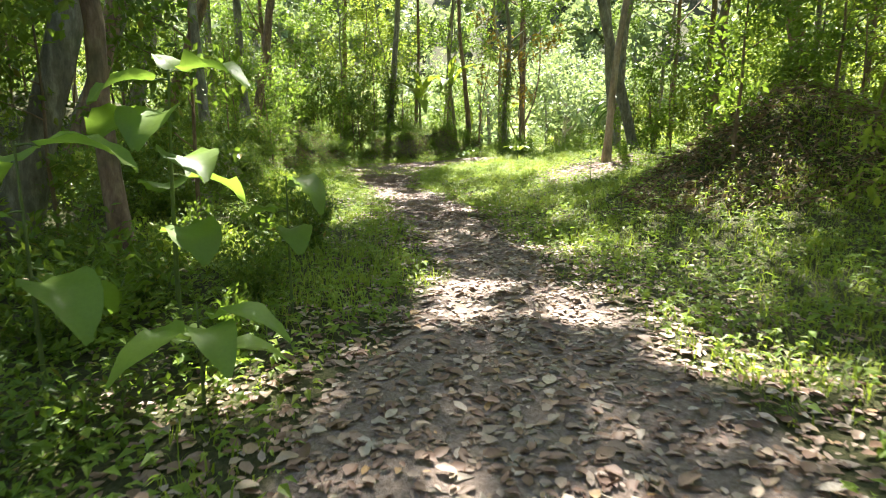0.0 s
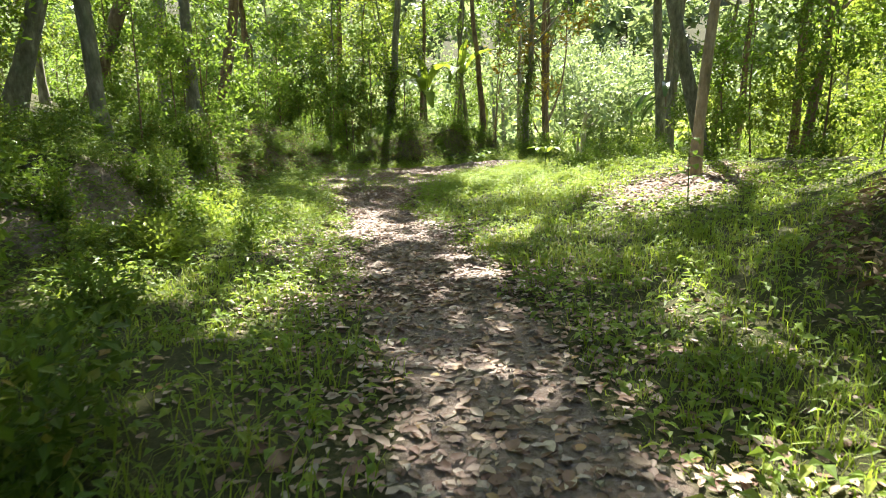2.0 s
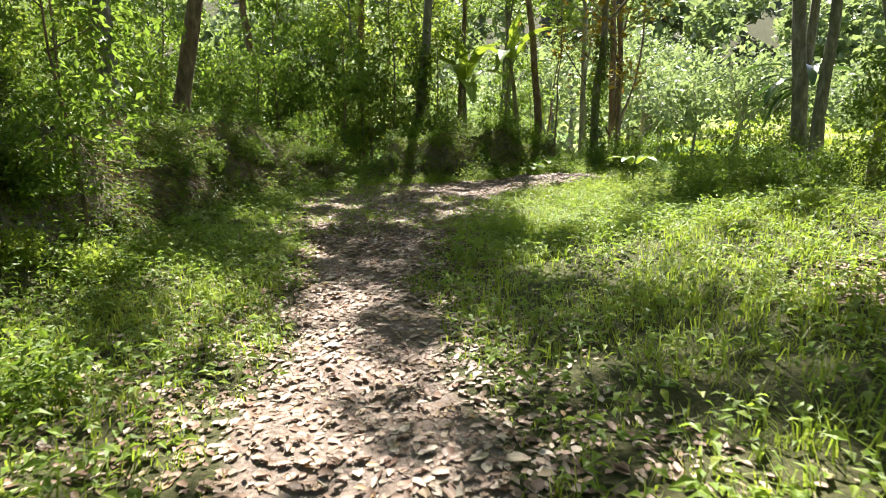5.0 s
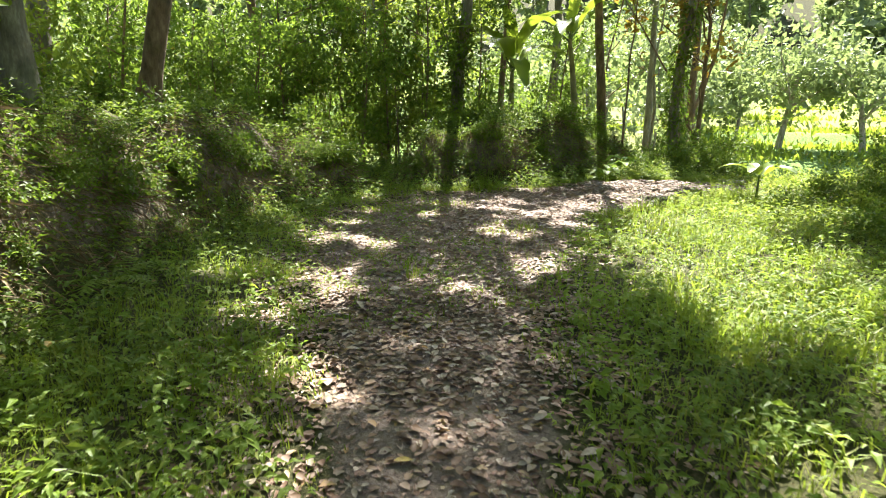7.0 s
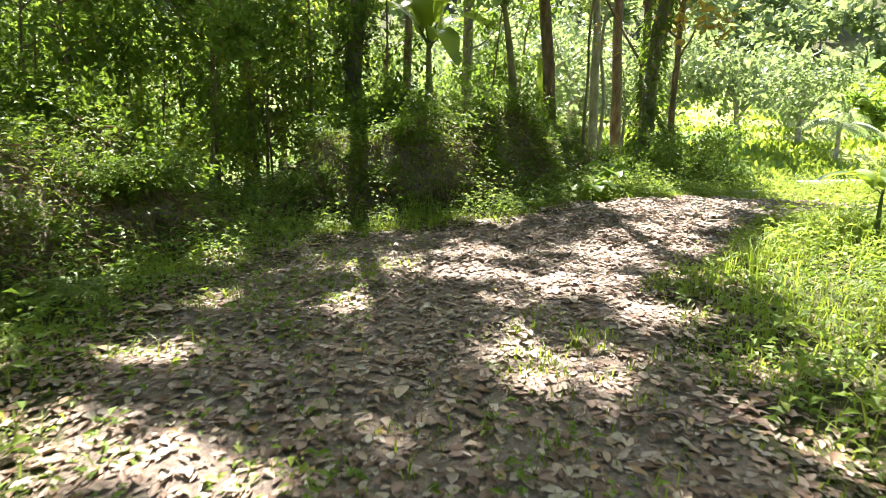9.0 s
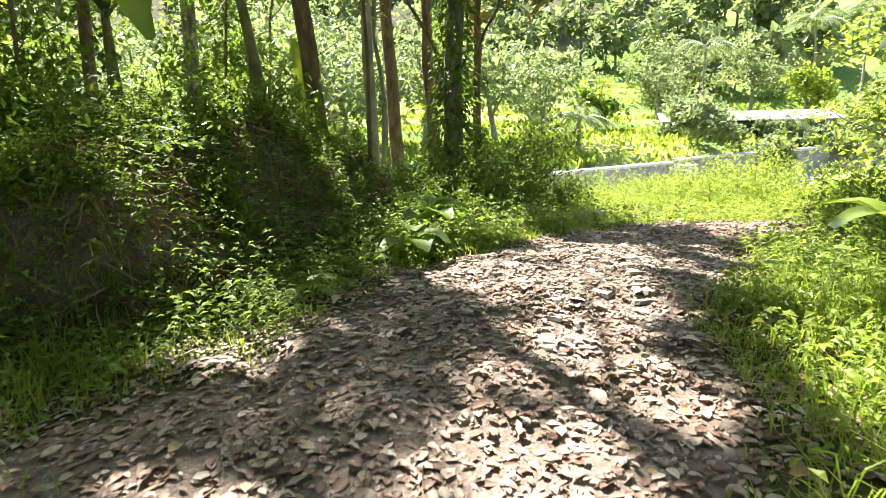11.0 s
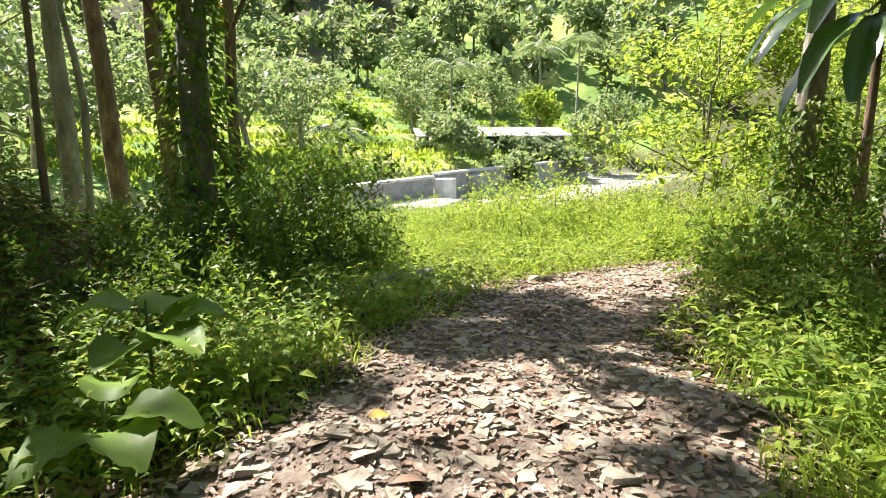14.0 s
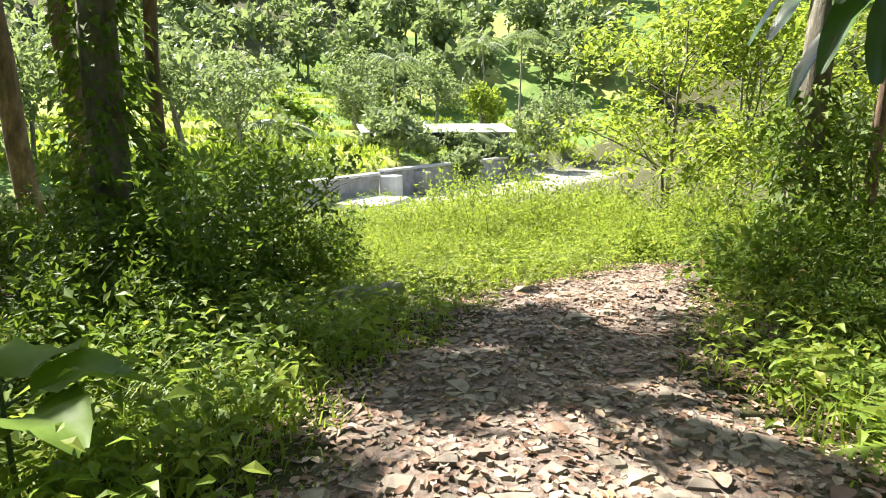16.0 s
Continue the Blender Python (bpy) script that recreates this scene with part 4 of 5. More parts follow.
def fern(place, size, seed, fronds=9):
    rng = np.random.default_rng(seed)
    ob = thing("fern", (*place, float(ground_z(*place))), "green fern with arching feathery fronds", "fern", "ferns")
    for k in range(fronds):
        a = 6.283 * k / fronds + rng.uniform(-0.3, 0.3)
        s = np.linspace(0, 1, 15)
        ln = size * rng.uniform(0.75, 1.1)
        rib = np.stack([np.cos(a) * ln * s, np.sin(a) * ln * s, ln * (0.75 * s - 0.6 * s * s)], 1)
        d = unit(np.gradient(rib, axis=0))[:-1]
        sd = unit(np.cross(d, np.array([0, 0, 1.0])))
        w = (0.26 * ln * np.sin(np.pi * (0.12 + 0.86 * s[:-1])))[:, None]
        mid = 0.5 * (rib[:-1] + rib[1:])
        q = np.arange(14)
        v = np.concatenate([rib, mid + sd * w + d * w * 0.35 - [0, 0, 0.03], mid - sd * w + d * w * 0.35 - [0, 0, 0.03]])
        f = np.concatenate([np.stack([q, q + 15, q + 1], 1), np.stack([q, q + 1, q + 29], 1)])
        part("frond", mesh_np("frond", v, f, G_WEED, False), ob)
    return ob


for k, (x, y, s) in enumerate(((8.6, 21.3, 0.7), (8.1, 21.5, 0.5), (7.6, 24.6, 0.5), (6.5, 24.5, 0.4), (-1.3, 17.4, 0.6), (0.1, 21.6, 0.5), (5.2, 24.3, 0.5), (10.4, 25.3, 0.5))):
    fern((x, y), s, 500 + k)

# a sawn length of trunk lying in the weeds
lg = thing("fallen_log", (9.75, 24.75, float(ground_z(9.75, 24.75)) + 0.13), "short pale fallen log lying among weeds", "log")
part("log", mesh_np("log", *tube_arrays(np.array([[-0.3, -0.03, 0], [-0.15, 0, 0.01], [0.15, 0.02, 0], [0.3, 0, 0.03]]), [0.06, 0.062, 0.06, 0.056], 10, 0.03, np.random.default_rng(3)), B_PALE), lg)
lg.rotation_euler = (0, 0, radians(-42))

# ---------------------------------------------------------------- ground cover
def scatter(rng, n, x0, x1, y0, y1):
    return rng.uniform(x0, x1, n), rng.uniform(y0, y1, n)


def grass(name, seed, n, box, lo, hi, tall, label, lush=None):
    rng = np.random.default_rng(seed)
    x, y = scatter(rng, n, *box)
    cl = rng.integers(0, n // 7, n)
    x, y = x[cl] + rng.normal(0, 0.035, n), y[cl] + rng.normal(0, 0.035, n)
    off = off_trail(x, y)
    patchy = 0.5 + 0.5 * np.sin(1.3 * x + 0.9 * np.sin(1.1 * y)) * np.sin(1.5 * y + 0.7 * np.sin(0.9 * x))
    ok = (off > lo) & (off < hi) & (rng.random(n) < 0.12 + 0.95 * patchy ** 1.5) & (rng.random(n) < ease(lo, lo + 0.35, off) + 0.03)
    ok &= bump(x, y, 4.95, 10.5, 1.15) < 0.35 + 0.5 * rng.random(n) ** 3
    x, y, off = x[ok], y[ok], off[ok]
    m = len(x)
    lean = np.stack([rng.normal(0, 1, m), rng.normal(0, 1, m), np.zeros(m)], 1)
    h = tall * (0.3 + 1.0 * rng.random(m) ** 1.4) * (0.75 + 0.6 * np.sin(2.1 * x + 1.3 * np.sin(1.7 * y)) ** 2) * (0.45 + 0.55 * ease(lo, lo + 0.7, off))
    if lush:
        for cx, cy, r, k in lush:
            h = h * (1 + k * bump(x, y, cx, cy, r))
    me = mesh_np(name, *blade_arrays(np.stack([x, y, ground_z(x, y) - 0.01], 1), unit(lean) * rng.uniform(0.4, 1.6, (m, 1)), h, 0.005 + 0.006 * rng.random(m)), G_GRASS, False)
    return tagged(new(name, me), label, "grass", kind="stuff")


grass("grass", 1, 120000, (-2.4, 6.5, 0.0, 16), -0.05, 5.5, 0.13, "fresh green grass growing on both sides of the path", [(-0.8, 5.2, 1.3, 1.0), (2.4, 8.2, 1.0, 0.7), (3.0, 11.5, 1.2, 0.5)])
grass("grass", 2, 130000, (-1.2, 9, 12, 25.5), -0.05, 4.5, 0.15, "bright green grass round the leaf-strewn clearing", [(5.6, 20.0, 1.3, 1.1), (7.2, 20.9, 0.8, 1.0), (3.6, 24.1, 1.2, 0.6), (3.2, 15.5, 1.2, 0.6)])
grass("grass", 3, 45000, (5.5, 13, 20.5, 27), -0.02, 2.6, 0.17, "bright green grass edging the stony path", [(8.0, 21.7, 0.8, 0.7), (7.3, 24.2, 0.6, 0.4)])
grass("grass", 4, 9000, (-0.6, 3.4, 16.0, 23.0), -1.6, 0.05, 0.09, "short grass tufts growing on the trodden clearing")


def weeds(name, seed, n, box, lo, hi, tall, leaf, mat, label, every=6):
    """Low broad-leaved plants: whorls of small leaves at several heights."""
    rng = np.random.default_rng(seed)
    k = n // every
    x, y = scatter(rng, k, *box)
    off = off_trail(x, y)
    d, side, h = along(BANK, x, y)
    ok = (off > lo) & (off < hi) & (rng.random(k) < ease(lo, lo + 0.5, off) + 0.05)
    ok &= bump(x, y, 4.95, 10.5, 1.15) < 0.35 + 0.5 * rng.random(k) ** 3
    if name == "bank_creeper":
        ok &= d * side > -0.5
    x, y = x[ok], y[ok]
    k = len(x)
    top = tall * (0.3 + 0.9 * rng.random(k))
    x, y, top = np.repeat(x, every), np.repeat(y, every), np.repeat(top, every)
    m = len(x)
    hh = top * rng.random(m)
    a = rng.random(m) * 6.283
    p = np.stack([x + 0.04 * np.cos(a), y + 0.04 * np.sin(a), ground_z(x, y) + hh], 1)
    ax = np.stack([np.cos(a), np.sin(a), rng.uniform(-0.25, 0.5, m)], 1)
    up = np.tile([0, 0, 1.0], (m, 1)) + rng.normal(0, 0.3, (m, 3))
    ln = leaf * (0.5 + rng.random(m))
    me = mesh_np(name, *leaf_arrays(p, ax, up, ln, ln * 0.48), mat, False)
    return tagged(new(name, me), label, "weeds", kind="stuff")


weeds("weeds", 11, 60000, (-3.4, 7.5, -2, 16.5), 0.0, 5.5, 0.22, 0.065, G_WEED, "low broad-leaved green weeds beside the path")
weeds("weeds", 12, 70000, (-3.2, 9.5, 14, 28), 0.1, 5.0, 0.25, 0.065, G_WEED, "low broad-leaved green weeds round the clearing")
weeds("weeds", 13, 50000, (6, 17, 19, 29), 0.05, 5.0, 0.3, 0.07, G_YOUNG, "bright low weeds at the edge of the slope")
weeds("weeds", 17, 7000, (4.2, 8.8, 23.3, 25.6), 0.1, 2.2, 0.42, 0.062, G_WEED, "leafy green weeds at the foot of the bank")
weeds("weeds", 14, 5000, (-1.8, 2.6, 16.2, 22.6), -1.3, 0.3, 0.08, 0.05, G_WEED, "small weeds sprouting through fallen leaves")
weeds("bank_creeper", 16, 60000, (-3, 9.5, 14, 28), 0.35, 2.6, 0.25, 0.06, G_SHRUB, "dark creeping leaves hanging over the bank")
weeds("bank_creeper", 15, 80000, (-5, 12, 8, 29), 0.5, 5.5, 0.5, 0.075, G_SHRUB, "dark creeping leaves hanging over the bank")


def litter(name, seed, n, box, lo, hi, leaf, label, lift=0.012):
    rng = np.random.default_rng(seed)
    x, y = scatter(rng, n, *box)
    off = off_trail(x, y)
    ok = (off > lo) & (off < hi) & (rng.random(n) < 1.0 - 0.85 * ease(0.1, 1.2, off))
    x, y = x[ok], y[ok]
    m = len(x)
    a = rng.random(m) * 6.283
    p = np.stack([x, y, ground_z(x, y) + lift * (0.3 + rng.random(m))], 1)
    ax = np.stack([np.cos(a), np.sin(a), rng.normal(0.0, 0.09, m)], 1)
    up = np.tile([0, 0, 1.0], (m, 1)) + rng.normal(0, 0.13, (m, 3))
    ln = leaf * (0.45 + 1.0 * rng.random(m) ** 1.5)
    me = mesh_np(name, *fallen_leaf_arrays(p, ax, up, ln, ln * rng.uniform(0.35, 0.75, m), rng.uniform(-0.15, 0.14, m)), L_DRY, True)
    return tagged(new(name, me), label, "fallen leaves", kind="stuff")


litter("fallen_leaves", 21, 30000, (-3.5, 3, -4, 8), -2, 1.6, 0.07, "dry brown leaves lying on the path")
litter("fallen_leaves", 22, 30000, (-1, 4, 7, 17), -2, 1.2, 0.06, "dry brown leaves lying on the path")
litter("fallen_leaves", 23, 56000, (-1.5, 6.3, 15, 25), -3, 0.9, 0.06, "dry brown leaves covering the clearing")
litter("fallen_leaves", 24, 30000, (6.0, 13, 21, 26), -2, 0.8, 0.042, "dry pale leaves covering the stony path")

litter("fallen_leaves", 25, 22000, (3.6, 6.6, 9.2, 12.0), 1.6, 9, 0.07, "pale dry leaves on sunlit bare ground")

def stone_chips(seed, n, box):
    """Small flat broken stones bedded in the path."""
    rng = np.random.default_rng(seed)
    x, y = scatter(rng, n, *box)
    ok = (off_trail(x, y) < 0.1) & (rng.random(n) < ease(box[0], box[0] + 1.2, x))
    x, y = x[ok], y[ok]
    m = len(x)
    a = np.sort(rng.random((m, 5)), 1) * 6.283
    r = (0.014 + 0.04 * rng.random(m) ** 2)[:, None] * rng.uniform(0.75, 1.2, (m, 5))
    z = ground_z(x, y)[:, None]
    rise = (0.004 + 0.012 * rng.random(m))[:, None] + rng.normal(0, 0.003, (m, 5))
    top = np.stack([x[:, None] + r * 0.85 * np.cos(a), y[:, None] + r * 0.85 * np.sin(a), z + rise], -1)
    low = np.stack([x[:, None] + r * np.cos(a), y[:, None] + r * np.sin(a), z + 0 * rise - 0.015], -1)
    v = np.concatenate([top, low], 1).reshape(-1, 3)
    f = [[0, 1, 2], [0, 2, 3], [0, 3, 4]]
    for k in range(5):
        q = (k + 1) % 5
        f += [[5 + k, 5 + q, q], [5 + k, q, k]]
    me = mesh_np("stone_chips", v, (np.arange(m)[:, None, None] * 10 + np.array(f)).reshape(-1, 3), STONE, False)
    return tagged(new("stone_chips", me), "small flat pale stones bedded in the path", "stones", kind="stuff")


stone_chips(26, 6500, (4.6, 12.5, 21.3, 25.5))
stone_chips(27, 3000, (-2.5, 2.5, -1, 12))

# matted dry roots and stalks on the faces of the bank
rng = np.random.default_rng(31)
bits = []
for (ax, ay, ah), (bx, by, bh) in zip(BANK[3:-3], BANK[4:-2]):
    ln = math.hypot(bx - ax, by - ay)
    n = int(ln * 420)
    t, d = rng.random(n), rng.uniform(0.05, 1.0, n)
    x, y = ax + t * (bx - ax) - (by - ay) / ln * d, ay + t * (by - ay) + (bx - ax) / ln * d
    p = np.stack([x, y, ground_z(x, y) + rng.uniform(0.0, 0.16, n)], 1)
    dirs = np.stack([rng.normal(0, 0.7, n) + (by - ay) / ln * 0.6, rng.normal(0, 0.7, n) - (bx - ax) / ln * 0.6, -np.abs(rng.normal(0.7, 0.4, n))], 1)
    bits.append(leaf_arrays(p, dirs, rng.normal(0, 1, (n, 3)), rng.uniform(0.12, 0.45, n), rng.uniform(0.006, 0.02, n), 0.2, 0.2))
tagged(new("dry_roots", mesh_np("dry_roots", *joined(bits), L_ROOT, False)), "matted dry brown roots and stalks on the bank", "roots", kind="stuff")
n = 5000
a, rr = rng.random(n) * 6.283, np.sqrt(rng.random(n)) * 1.9
x, y = 4.6 + rr * np.cos(a), 4.9 + rr * np.sin(a)
p = np.stack([x, y, ground_z(x, y) + rng.uniform(0, 0.1, n)], 1)
dirs = np.stack([rng.normal(-0.4, 0.8, n), rng.normal(-0.4, 0.8, n), -np.abs(rng.normal(0.4, 0.4, n))], 1)
tagged(new("dry_roots", mesh_np("dry_roots", *leaf_arrays(p, dirs, rng.normal(0, 1, (n, 3)), rng.uniform(0.06, 0.22, n), rng.uniform(0.01, 0.05, n)), L_ROOT, False)), "dry brown stalks and leaves on an earth mound", "roots", kind="stuff")


# ---------------------------------------------------------------- the valley
def wall_run(a, b, top, tall, thick, label):
    a, b = Vector(a), Vector(b)
    ln = (b - a).length
    ang = math.atan2(b.y - a.y, b.x - a.x)
    ob = thing("river_wall", ((a.x + b.x) / 2, (a.y + b.y) / 2, top), label, "wall")
    ob.rotation_euler = (0, 0, ang)
    n = max(2, int(ln / 4))
    for k in range(n):
        x0 = -ln / 2 + ln * (k + 0.5) / n
        part("panel", box_mesh("panel", (ln / n - 0.06, thick, tall), CONCRETE, 0.03, (x0, 0, -tall / 2 - 0.2)), ob)
        part("coping", box_mesh("coping", (ln / n - 0.02, thick + 0.25, 0.2), PALE_CONC, 0.03, (x0, 0, -0.1)), ob)
    return ob


wall_run((38.6, 46.7, 0), (50.1, 43.8, 0), -2.95, 2.2, 0.5, "grey concrete river wall with a pale coping")
wall_run((50.5, 43.6, 0), (76, 36.6, 0), -2.75, 2.4, 0.5, "grey concrete river wall with a pale coping")
sl = thing("spillway", (46, 42.2, -5.0), "pale concrete spillway slab below the wall", "spillway")
part("slab", box_mesh("slab", (5.0, 3.6, 0.5), PALE_CONC, 0.05, (0, 0, 0.2)), sl)
part("sluice_block", box_mesh("sluice_block", (1.2, 1.4, 1.9), PALE_CONC, 0.05, (4.2, 0.4, 0.9)), sl)
part("sluice_block", box_mesh("sluice_block", (0.5, 1.4, 1.9), CONCRETE, 0.05, (8.4, -0.6, 0.9)), sl)

sh = thing("long_shed", (71, 46.5, 0), "long low shed with a pale sheet roof", "building")
sh.location.z = float(ground_z(71, 46.5)) - 0.9
sh.rotation_euler = (0, 0, radians(-58))
part("roof", box_mesh("roof", (17, 5.0, 0.12), ROOFING, 0.03, (0, 0, 2.9)), sh, "pale sheet roof").rotation_euler = (radians(9), 0, 0)
part("wall", box_mesh("wall", (16.2, 3.6, 2.5), CONCRETE, 0.03, (0, 0.2, 1.2)), sh)
for k in range(6):
    part("post", box_mesh("post", (0.12, 0.12, 2.7), CONCRETE, 0.01, (-7 + 2.8 * k, -2.1, 1.2)), sh)


def field_crops(seed, n):
    """Rough grass and crops on the terraces."""
    rng = np.random.default_rng(seed)
    x, y = rng.uniform(30, 125, n), rng.uniform(34, 110, n)
    ok = (over_wall(x, y) > 1) & (over_wall(x, y) < 70) & (np.sin(0.35 * x + 0.9 * np.sin(0.21 * y)) * np.sin(0.4 * y) + rng.normal(0, 0.4, n) > -0.1)
    x, y = x[ok], y[ok]
    m = len(x)
    d = np.stack([rng.normal(0, 0.5, m), rng.normal(0, 0.5, m), np.ones(m)], 1)
    h = rng.uniform(0.25, 0.9, m)
    me = mesh_np("field_crops", *flat_leaf_arrays(np.stack([x, y, ground_z(x, y) - 0.05], 1), d, rng.normal(0, 1, (m, 3)), h, h * 0.5), G_GRASS, False)
    return tagged(new("field_crops", me), "rough yellow-green crops on the field terraces", "crops", kind="stuff")


field_crops(610, 60000)


def palm(place, tall, size, seed, label):
    rng = np.random.default_rng(seed)
    z = float(ground_z(*place))
    ob = thing("coconut_palm", (*place, z - 0.1), label, "palm", "coconut palms")
    pts = curve_pts((0, 0, 0), (0.06, 0.03, 1), tall, 9, 0.03, rng, 0.05)
    part("trunk", mesh_np("trunk", *tube_arrays(pts, np.linspace(0.2, 0.12, 9), 8, 0.04, rng), B_PALE), ob)
    for k in range(15):
        a = 6.283 * k / 15 + rng.uniform(-0.2, 0.2)
        s = np.linspace(0, 1, 20)
        up = rng.uniform(0.1, 1.2)
        rib = pts[-1] + np.stack([np.cos(a) * size * s, np.sin(a) * size * s, size * (up * s - (0.55 + 0.5 * up) * s * s)], 1)
        d = unit(np.gradient(rib, axis=0))[1:]
        sd = unit(np.cross(d, np.array([0, 0, 1.0])))
        ax = np.stack([sd + d * 0.5 + np.array([0, 0, -0.5]), -sd + d * 0.5 + np.array([0, 0, -0.5])], 1).reshape(-1, 3)
        w = np.repeat(0.32 * size * np.sin(np.pi * (0.1 + 0.85 * s[1:])), 2)
        part("frond", mesh_np("frond", *leaf_arrays(np.repeat(rib[1:], 2, 0), ax, np.tile([0, 0, 1.0], (38, 1)), w, w * 0.16), G_FAR_HAZED, False), ob)
    return ob


palm((47.0, 50.5), 3.0, 3.2, 601, "short coconut palm by the river wall")
palm((84, 57), 9, 4.2, 602, "coconut palm leaning beside the fields")
palm((104, 50), 13, 4.5, 603, "tall coconut palm beside the fields")
palm((112, 46), 15, 4.5, 604, "tall coconut palm beside the fields")
palm((70.5, 42), 2.2, 3.0, 605, "short coconut palm by the river wall")


def far_tree(place, tall, wide, seed, label, mat=None, count=1500, leaf=0.55, stem=0.35, name="valley_tree"):
    rng = np.random.default_rng(seed)
    ob = thing(name, (*place, float(ground_z(*place)) - 0.2), label, "tree", "trees in the valley")
    pts = curve_pts((0, 0, 0), (0, 0, 1), tall * 0.62, 8, 0.06, rng, 0.1)
    part("trunk", mesh_np("trunk", *tube_arrays(pts, np.linspace(0.03, 0.012, 8) * tall, 7, 0.05, rng), B_PALE), ob)
    tips = [pts[-1]]
    for k in range(6):
        a = 6.283 * k / 6 + rng.uniform(-0.3, 0.3)
        lp = curve_pts(pts[3 + k % 4], (math.cos(a), math.sin(a), 0.8), wide * 0.75, 6, 0.12, rng)
        part("limb", mesh_np("limb", *tube_arrays(lp, np.linspace(0.013, 0.003, 6) * tall, 5), B_PALE), ob)
        tips += [lp[-1], lp[-2], lp[-3]]
    tips = np.array(tips)
    cl = tips[rng.integers(0, len(tips), count // 20)] + ball(rng, count // 20) * wide * 0.42
    c = np.repeat(cl, 20, 0)
    c = c + ball(rng, len(c)) * wide * 0.17
    c = c[c[:, 2] > tall * stem * 0.6]
    ax = unit(rng.standard_normal((len(c), 3)))
    ln = leaf * (0.5 + rng.random(len(c)))
    part("crown", mesh_np("crown", *flat_leaf_arrays(c, ax, unit(rng.standard_normal((len(c), 3)) * 0.6 + np.array([0, 0, 1])), ln, ln * 0.6), mat or G_FAR_HAZED, False), ob)
    return ob


far_tree((92, 54), 11, 6, 611, "broad pale-limbed tree in the fields", count=1800)
far_tree((66, 49), 6, 4, 612, "round bushy tree by the shed")
far_tree((58, 45.5), 5, 3.5, 613, "leaning bushy tree above the wall")
far_tree((52, 58), 9, 6, 614, "dense dark tree beyond the river")
far_tree((45, 58), 10, 7, 615, "dense dark tree beyond the river", count=2200)
far_tree((40, 62), 11, 7, 616, "dense dark tree beyond the river", count=2200)
far_tree((71, 38.5), 4.5, 3, 617, "round dark bush by the river wall", stem=0.1)
far_tree((62, 40.5), 3.5, 2.6, 618, "round dark bush by the river wall", stem=0.1)
far_tree((80, 37), 7, 4.5, 619, "bushy tree by the river wall")
far_tree((90, 36), 9, 5, 620, "bushy tree in the fields")
far_tree((88, 46), 8, 4, 621, "slender tree in the fields", G_YOUNG)
far_tree((78, 60), 8, 5, 622, "bushy tree in the fields")
far_tree((30, 62), 11, 7, 623, "dense tree beyond the river", count=2200)
far_tree((100, 68), 11, 6, 624, "bushy tree at the fields' edge")
far_tree((60, 66), 9, 6, 625, "bushy tree at the fields' edge")

for k, (x, y, h) in enumerate(((66.2, 49.4, 2.4), (67.4, 46.6, 2.0), (69.0, 44.2, 2.6), (70.2, 41.6, 2.2), (72.4, 38.6, 2.8), (64.6, 51.6, 2.8), (63.5, 44.5, 2.2), (66.5, 41.2, 2.6))):
    far_tree((x, y), h, 1.7, 680 + k, "low dark bush in front of the shed", count=700, leaf=0.35, stem=0.02, name="valley_bush")
rng = np.random.default_rng(640)
for k in range(8):
    a, r = radians(rng.uniform(14, 62)), rng.uniform(54, 108)
    x, y = 4 + r * math.cos(a), 18 + r * math.sin(a)
    if over_wall(x, y) < 4 or math.hypot(x - 71, y - 46.5) < 10:
        continue
    far_tree((x, y), rng.uniform(4, 8), rng.uniform(2.2, 4.2), 650 + k, "bushy tree on the field terraces", (G_FAR_HAZED, G_FAR_HAZED, G_CANOPY)[k % 3], count=1100)


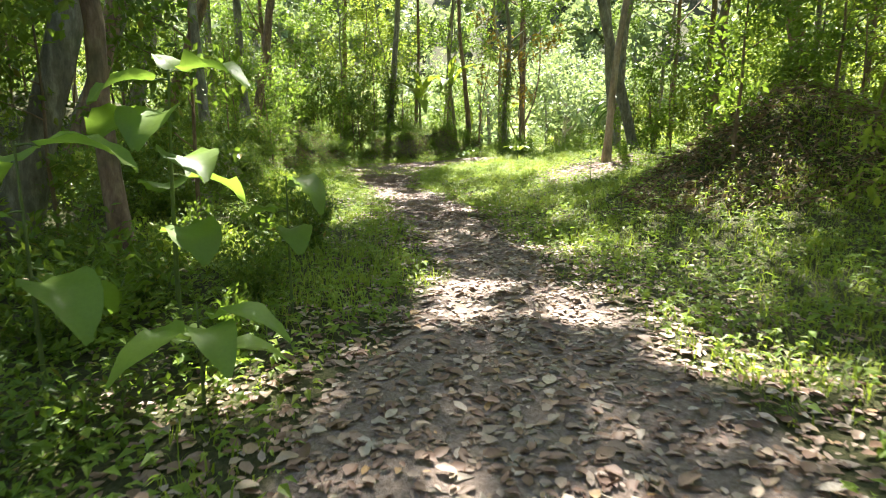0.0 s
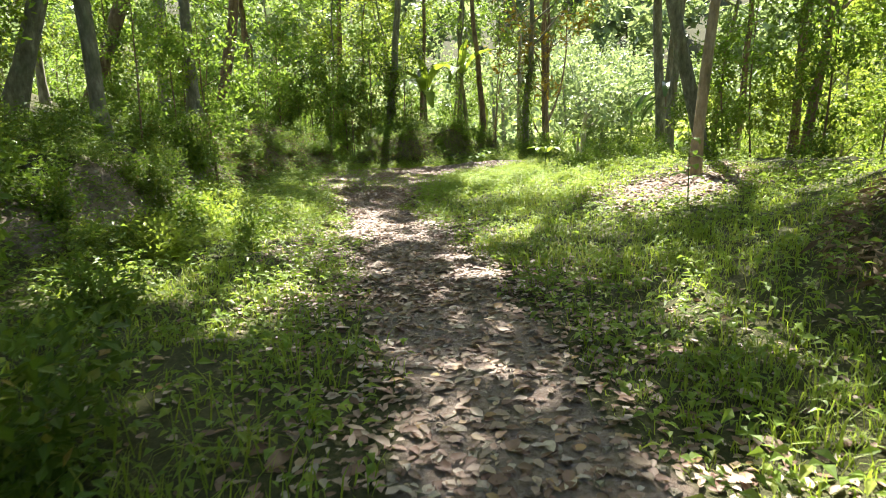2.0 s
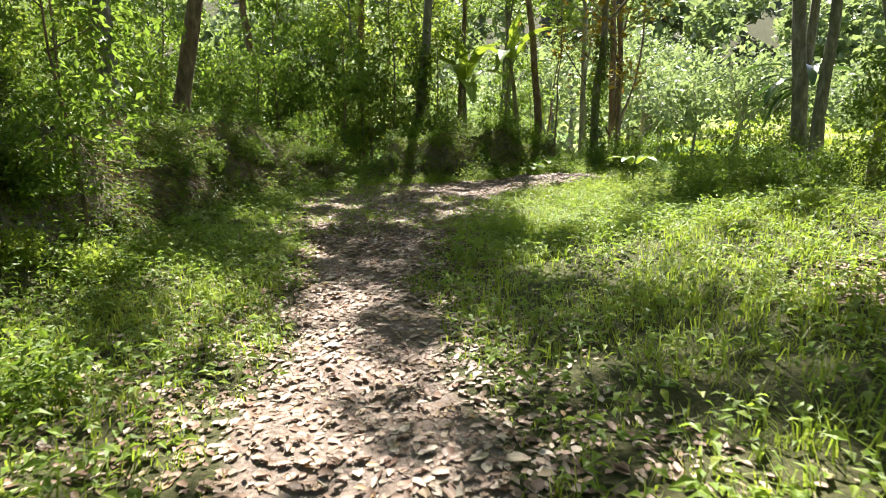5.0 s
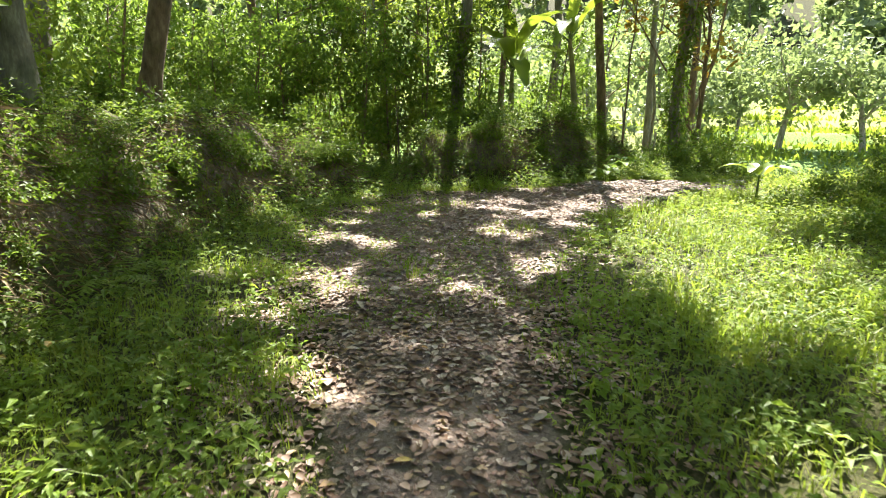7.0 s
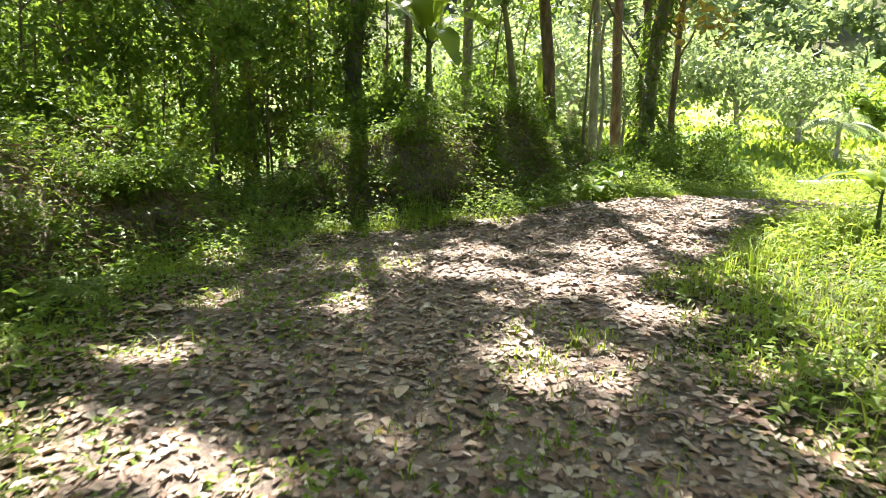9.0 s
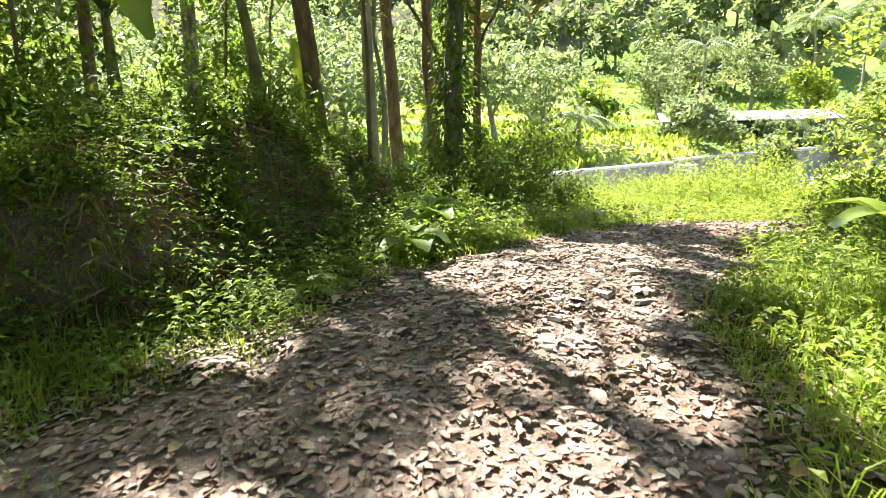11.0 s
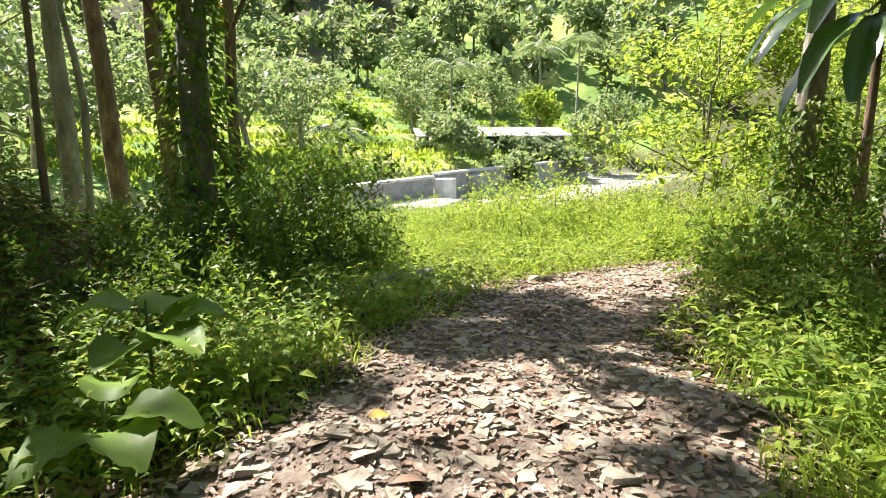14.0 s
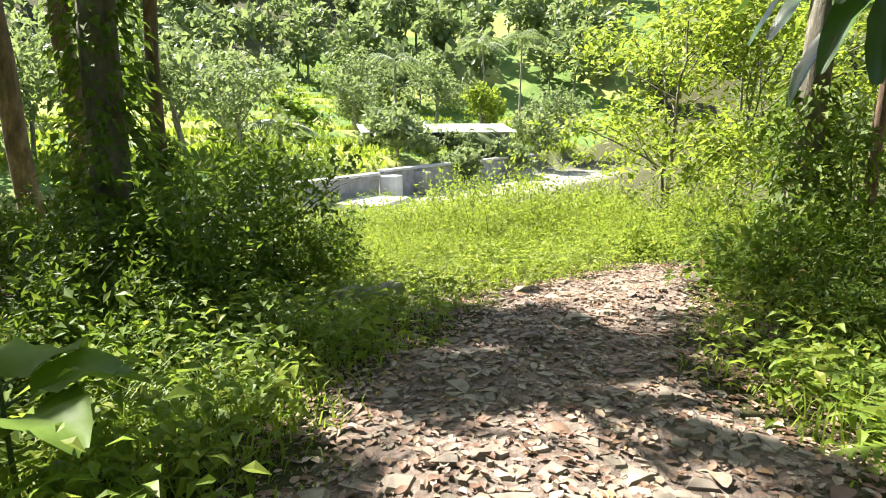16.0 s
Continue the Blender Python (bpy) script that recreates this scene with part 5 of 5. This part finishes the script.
def woods():
    """The wooded hillsides beyond the fields and round about, as one mass of crowns and trunks."""
    rng = np.random.default_rng(77)
    leaf_bits, stem_bits = [], []
    def add(x, y, tall, wide, m, leaf):
        z = float(ground_z(x, y))
        cl = ball(rng, m // 14) * np.array([wide, wide, tall * 0.36])
        c = np.repeat(cl, 14, 0)
        c = c + ball(rng, len(c)) * wide * 0.3 + np.array([x, y, z + tall * 0.62])
        ln = leaf * (0.5 + rng.random(len(c)))
        leaf_bits.append(flat_leaf_arrays(c, unit(rng.standard_normal((len(c), 3))), unit(rng.standard_normal((len(c), 3)) * 0.6 + np.array([0, 0, 1])), ln, ln * 0.62))
        stem_bits.append(tube_arrays(np.array([[x, y, z - 0.5], [x + 0.3, y, z + tall * 0.4], [x, y + 0.2, z + tall * 0.8]]), [tall * 0.02, tall * 0.016, tall * 0.008], 5))
    for k in range(520):
        a = radians(rng.uniform(-32, 125))
        r = 116 + 190 * rng.random() ** 1.3
        add(4 + r * math.cos(a), 18 + r * math.sin(a), rng.uniform(8, 17), rng.uniform(3, 5.5), 320, 1.1 + r * 0.004)
    for k in range(90):
        a = radians(rng.uniform(52, 130))
        r = rng.uniform(34, 112)
        add(4 + r * math.cos(a), 18 + r * math.sin(a), rng.uniform(7, 12), rng.uniform(2.5, 4), 420, 0.55)
    for k in range(60):
        a = radians(rng.uniform(-40, -4))
        r = rng.uniform(22, 112)
        add(4 + r * math.cos(a), 18 + r * math.sin(a), rng.uniform(6, 11), rng.uniform(2.5, 4), 420, 0.5)
    for k in range(110):
        a = radians(rng.uniform(125, 320))
        r = rng.uniform(26, 60)
        add(2 + r * math.cos(a), 12 + r * math.sin(a), rng.uniform(9, 15), rng.uniform(3, 4.5), 420, 0.6)
    tagged(new("hillside_trunks", mesh_np("hillside_trunks", *joined(stem_bits), B_GREY)), "pale trunks of the wooded hillsides", "trees", kind="stuff")
    tagged(new("hillside_woods", mesh_np("hillside_woods", *joined(leaf_bits), G_FAR_HAZED, False)), "green crowns covering the wooded hillsides", "trees", kind="stuff")


woods()


# ---------------------------------------------------------------- pieces on the ground, last
def stone_mesh(seed):
    rng = np.random.default_rng(seed)
    n = 7
    a = np.sort(rng.random(n) * 6.283)
    r = rng.uniform(0.7, 1.1, n)
    top = np.stack([np.cos(a) * r * 0.8, np.sin(a) * r * 0.7, np.full(n, 0.25) + rng.normal(0, 0.05, n)], 1)
    low = np.stack([np.cos(a) * r, np.sin(a) * r * 0.85, np.full(n, -0.3)], 1)
    bm = bmesh.new()
    tv, lv = [bm.verts.new(v) for v in top], [bm.verts.new(v) for v in low]
    bm.faces.new(tv)
    for k in range(n):
        bm.faces.new((lv[k], lv[(k + 1) % n], tv[(k + 1) % n], tv[k]))
    me = bpy.data.meshes.new("stone")
    bm.to_mesh(me)
    bm.free()
    me.materials.append(STONE)
    return me


stones = [stone_mesh(700 + k) for k in range(6)]
rng = np.random.default_rng(41)
made = 0
while made < 300:
    if made < 220:
        x, y = rng.uniform(5.5, 11.5), rng.uniform(21.8, 25)
    else:
        x, y = rng.uniform(-2, 5), rng.uniform(-1, 22.5)
    if off_trail(x, y) > 0.02:
        continue
    s = rng.uniform(0.035, 0.105) * (1.0 if made < 220 else 0.7)
    ob = new("stone", stones[made % 6])
    ob.parent = GROUND
    ob.matrix_basis = Matrix.Translation((x, y, float(ground_z(x, y)) + 0.008)) @ Euler((rng.uniform(-0.12, 0.12), rng.uniform(-0.12, 0.12), rng.random() * 6.28)).to_matrix().to_4x4() @ Matrix.Diagonal((s, s, s * 0.4, 1))
    made += 1


def dry_leaf_mesh(seed):
    """A single large dry leaf, curled."""
    rng = np.random.default_rng(seed)
    s = np.linspace(0, 1, 6)
    w = 0.28 * np.sin(np.pi * (0.04 + 0.94 * s)) ** 0.8
    curl = rng.uniform(0.15, 0.6)
    z = 0.10 * np.sin(s * 3.0) * rng.uniform(-0.5, 1)
    rows = [np.stack([s, -w, z + curl * w], 1), np.stack([s, 0 * s, z], 1), np.stack([s, w, z + curl * w * rng.uniform(0.3, 1.3)], 1)]
    v = np.stack(rows, 1).reshape(-1, 3)
    i, j = np.meshgrid(np.arange(5), np.arange(2), indexing="ij")
    f = np.stack([i * 3 + j, i * 3 + j + 1, (i + 1) * 3 + j + 1, (i + 1) * 3 + j], -1).reshape(-1, 4)
    return mesh_np("dry_leaf", v, f, DRY_BIG)


def dry_big():
    m, nt, p = mat_new("large_dry_leaf")
    oi = nt.nodes.new("ShaderNodeObjectInfo")
    col = ramp_node(nt, oi.outputs["Random"], [(0, (0.12, 0.06, 0.035)), (0.35, (0.26, 0.16, 0.10)), (0.7, (0.42, 0.32, 0.22)), (0.93, (0.46, 0.38, 0.29)), (1, (0.42, 0.30, 0.05))])
    col = mix_col(nt, ramp_node(nt, noise_node(nt, 45), [(0.4, (0,) * 3), (0.7, (0.5,) * 3)]), col, (0.10, 0.06, 0.04))
    nt.links.new(col, p.inputs["Base Color"])
    p.inputs["Roughness"].default_value = 0.6
    bump_on(nt, p, noise_node(nt, 90), 0.4, 0.004)
    return m


DRY_BIG = dry_big()
big_dry = [dry_leaf_mesh(720 + k) for k in range(8)]
made = 0
while made < 300:
    x, y = rng.uniform(-3, 11), rng.uniform(-1, 25)
    off = off_trail(x, y)
    if off > 0.7 or (off > 0.1 and rng.random() < 0.6):
        continue
    s = rng.uniform(0.06, 0.14)
    ob = new("dry_leaf", big_dry[made % 8])
    ob.parent = GROUND
    ob.matrix_basis = Matrix.Translation((x, y, float(ground_z(x, y)) + 0.018)) @ Euler((rng.uniform(-0.25, 0.25), rng.uniform(-0.2, 0.2), rng.random() * 6.28)).to_matrix().to_4x4() @ Matrix.Scale(s, 4)
    made += 1
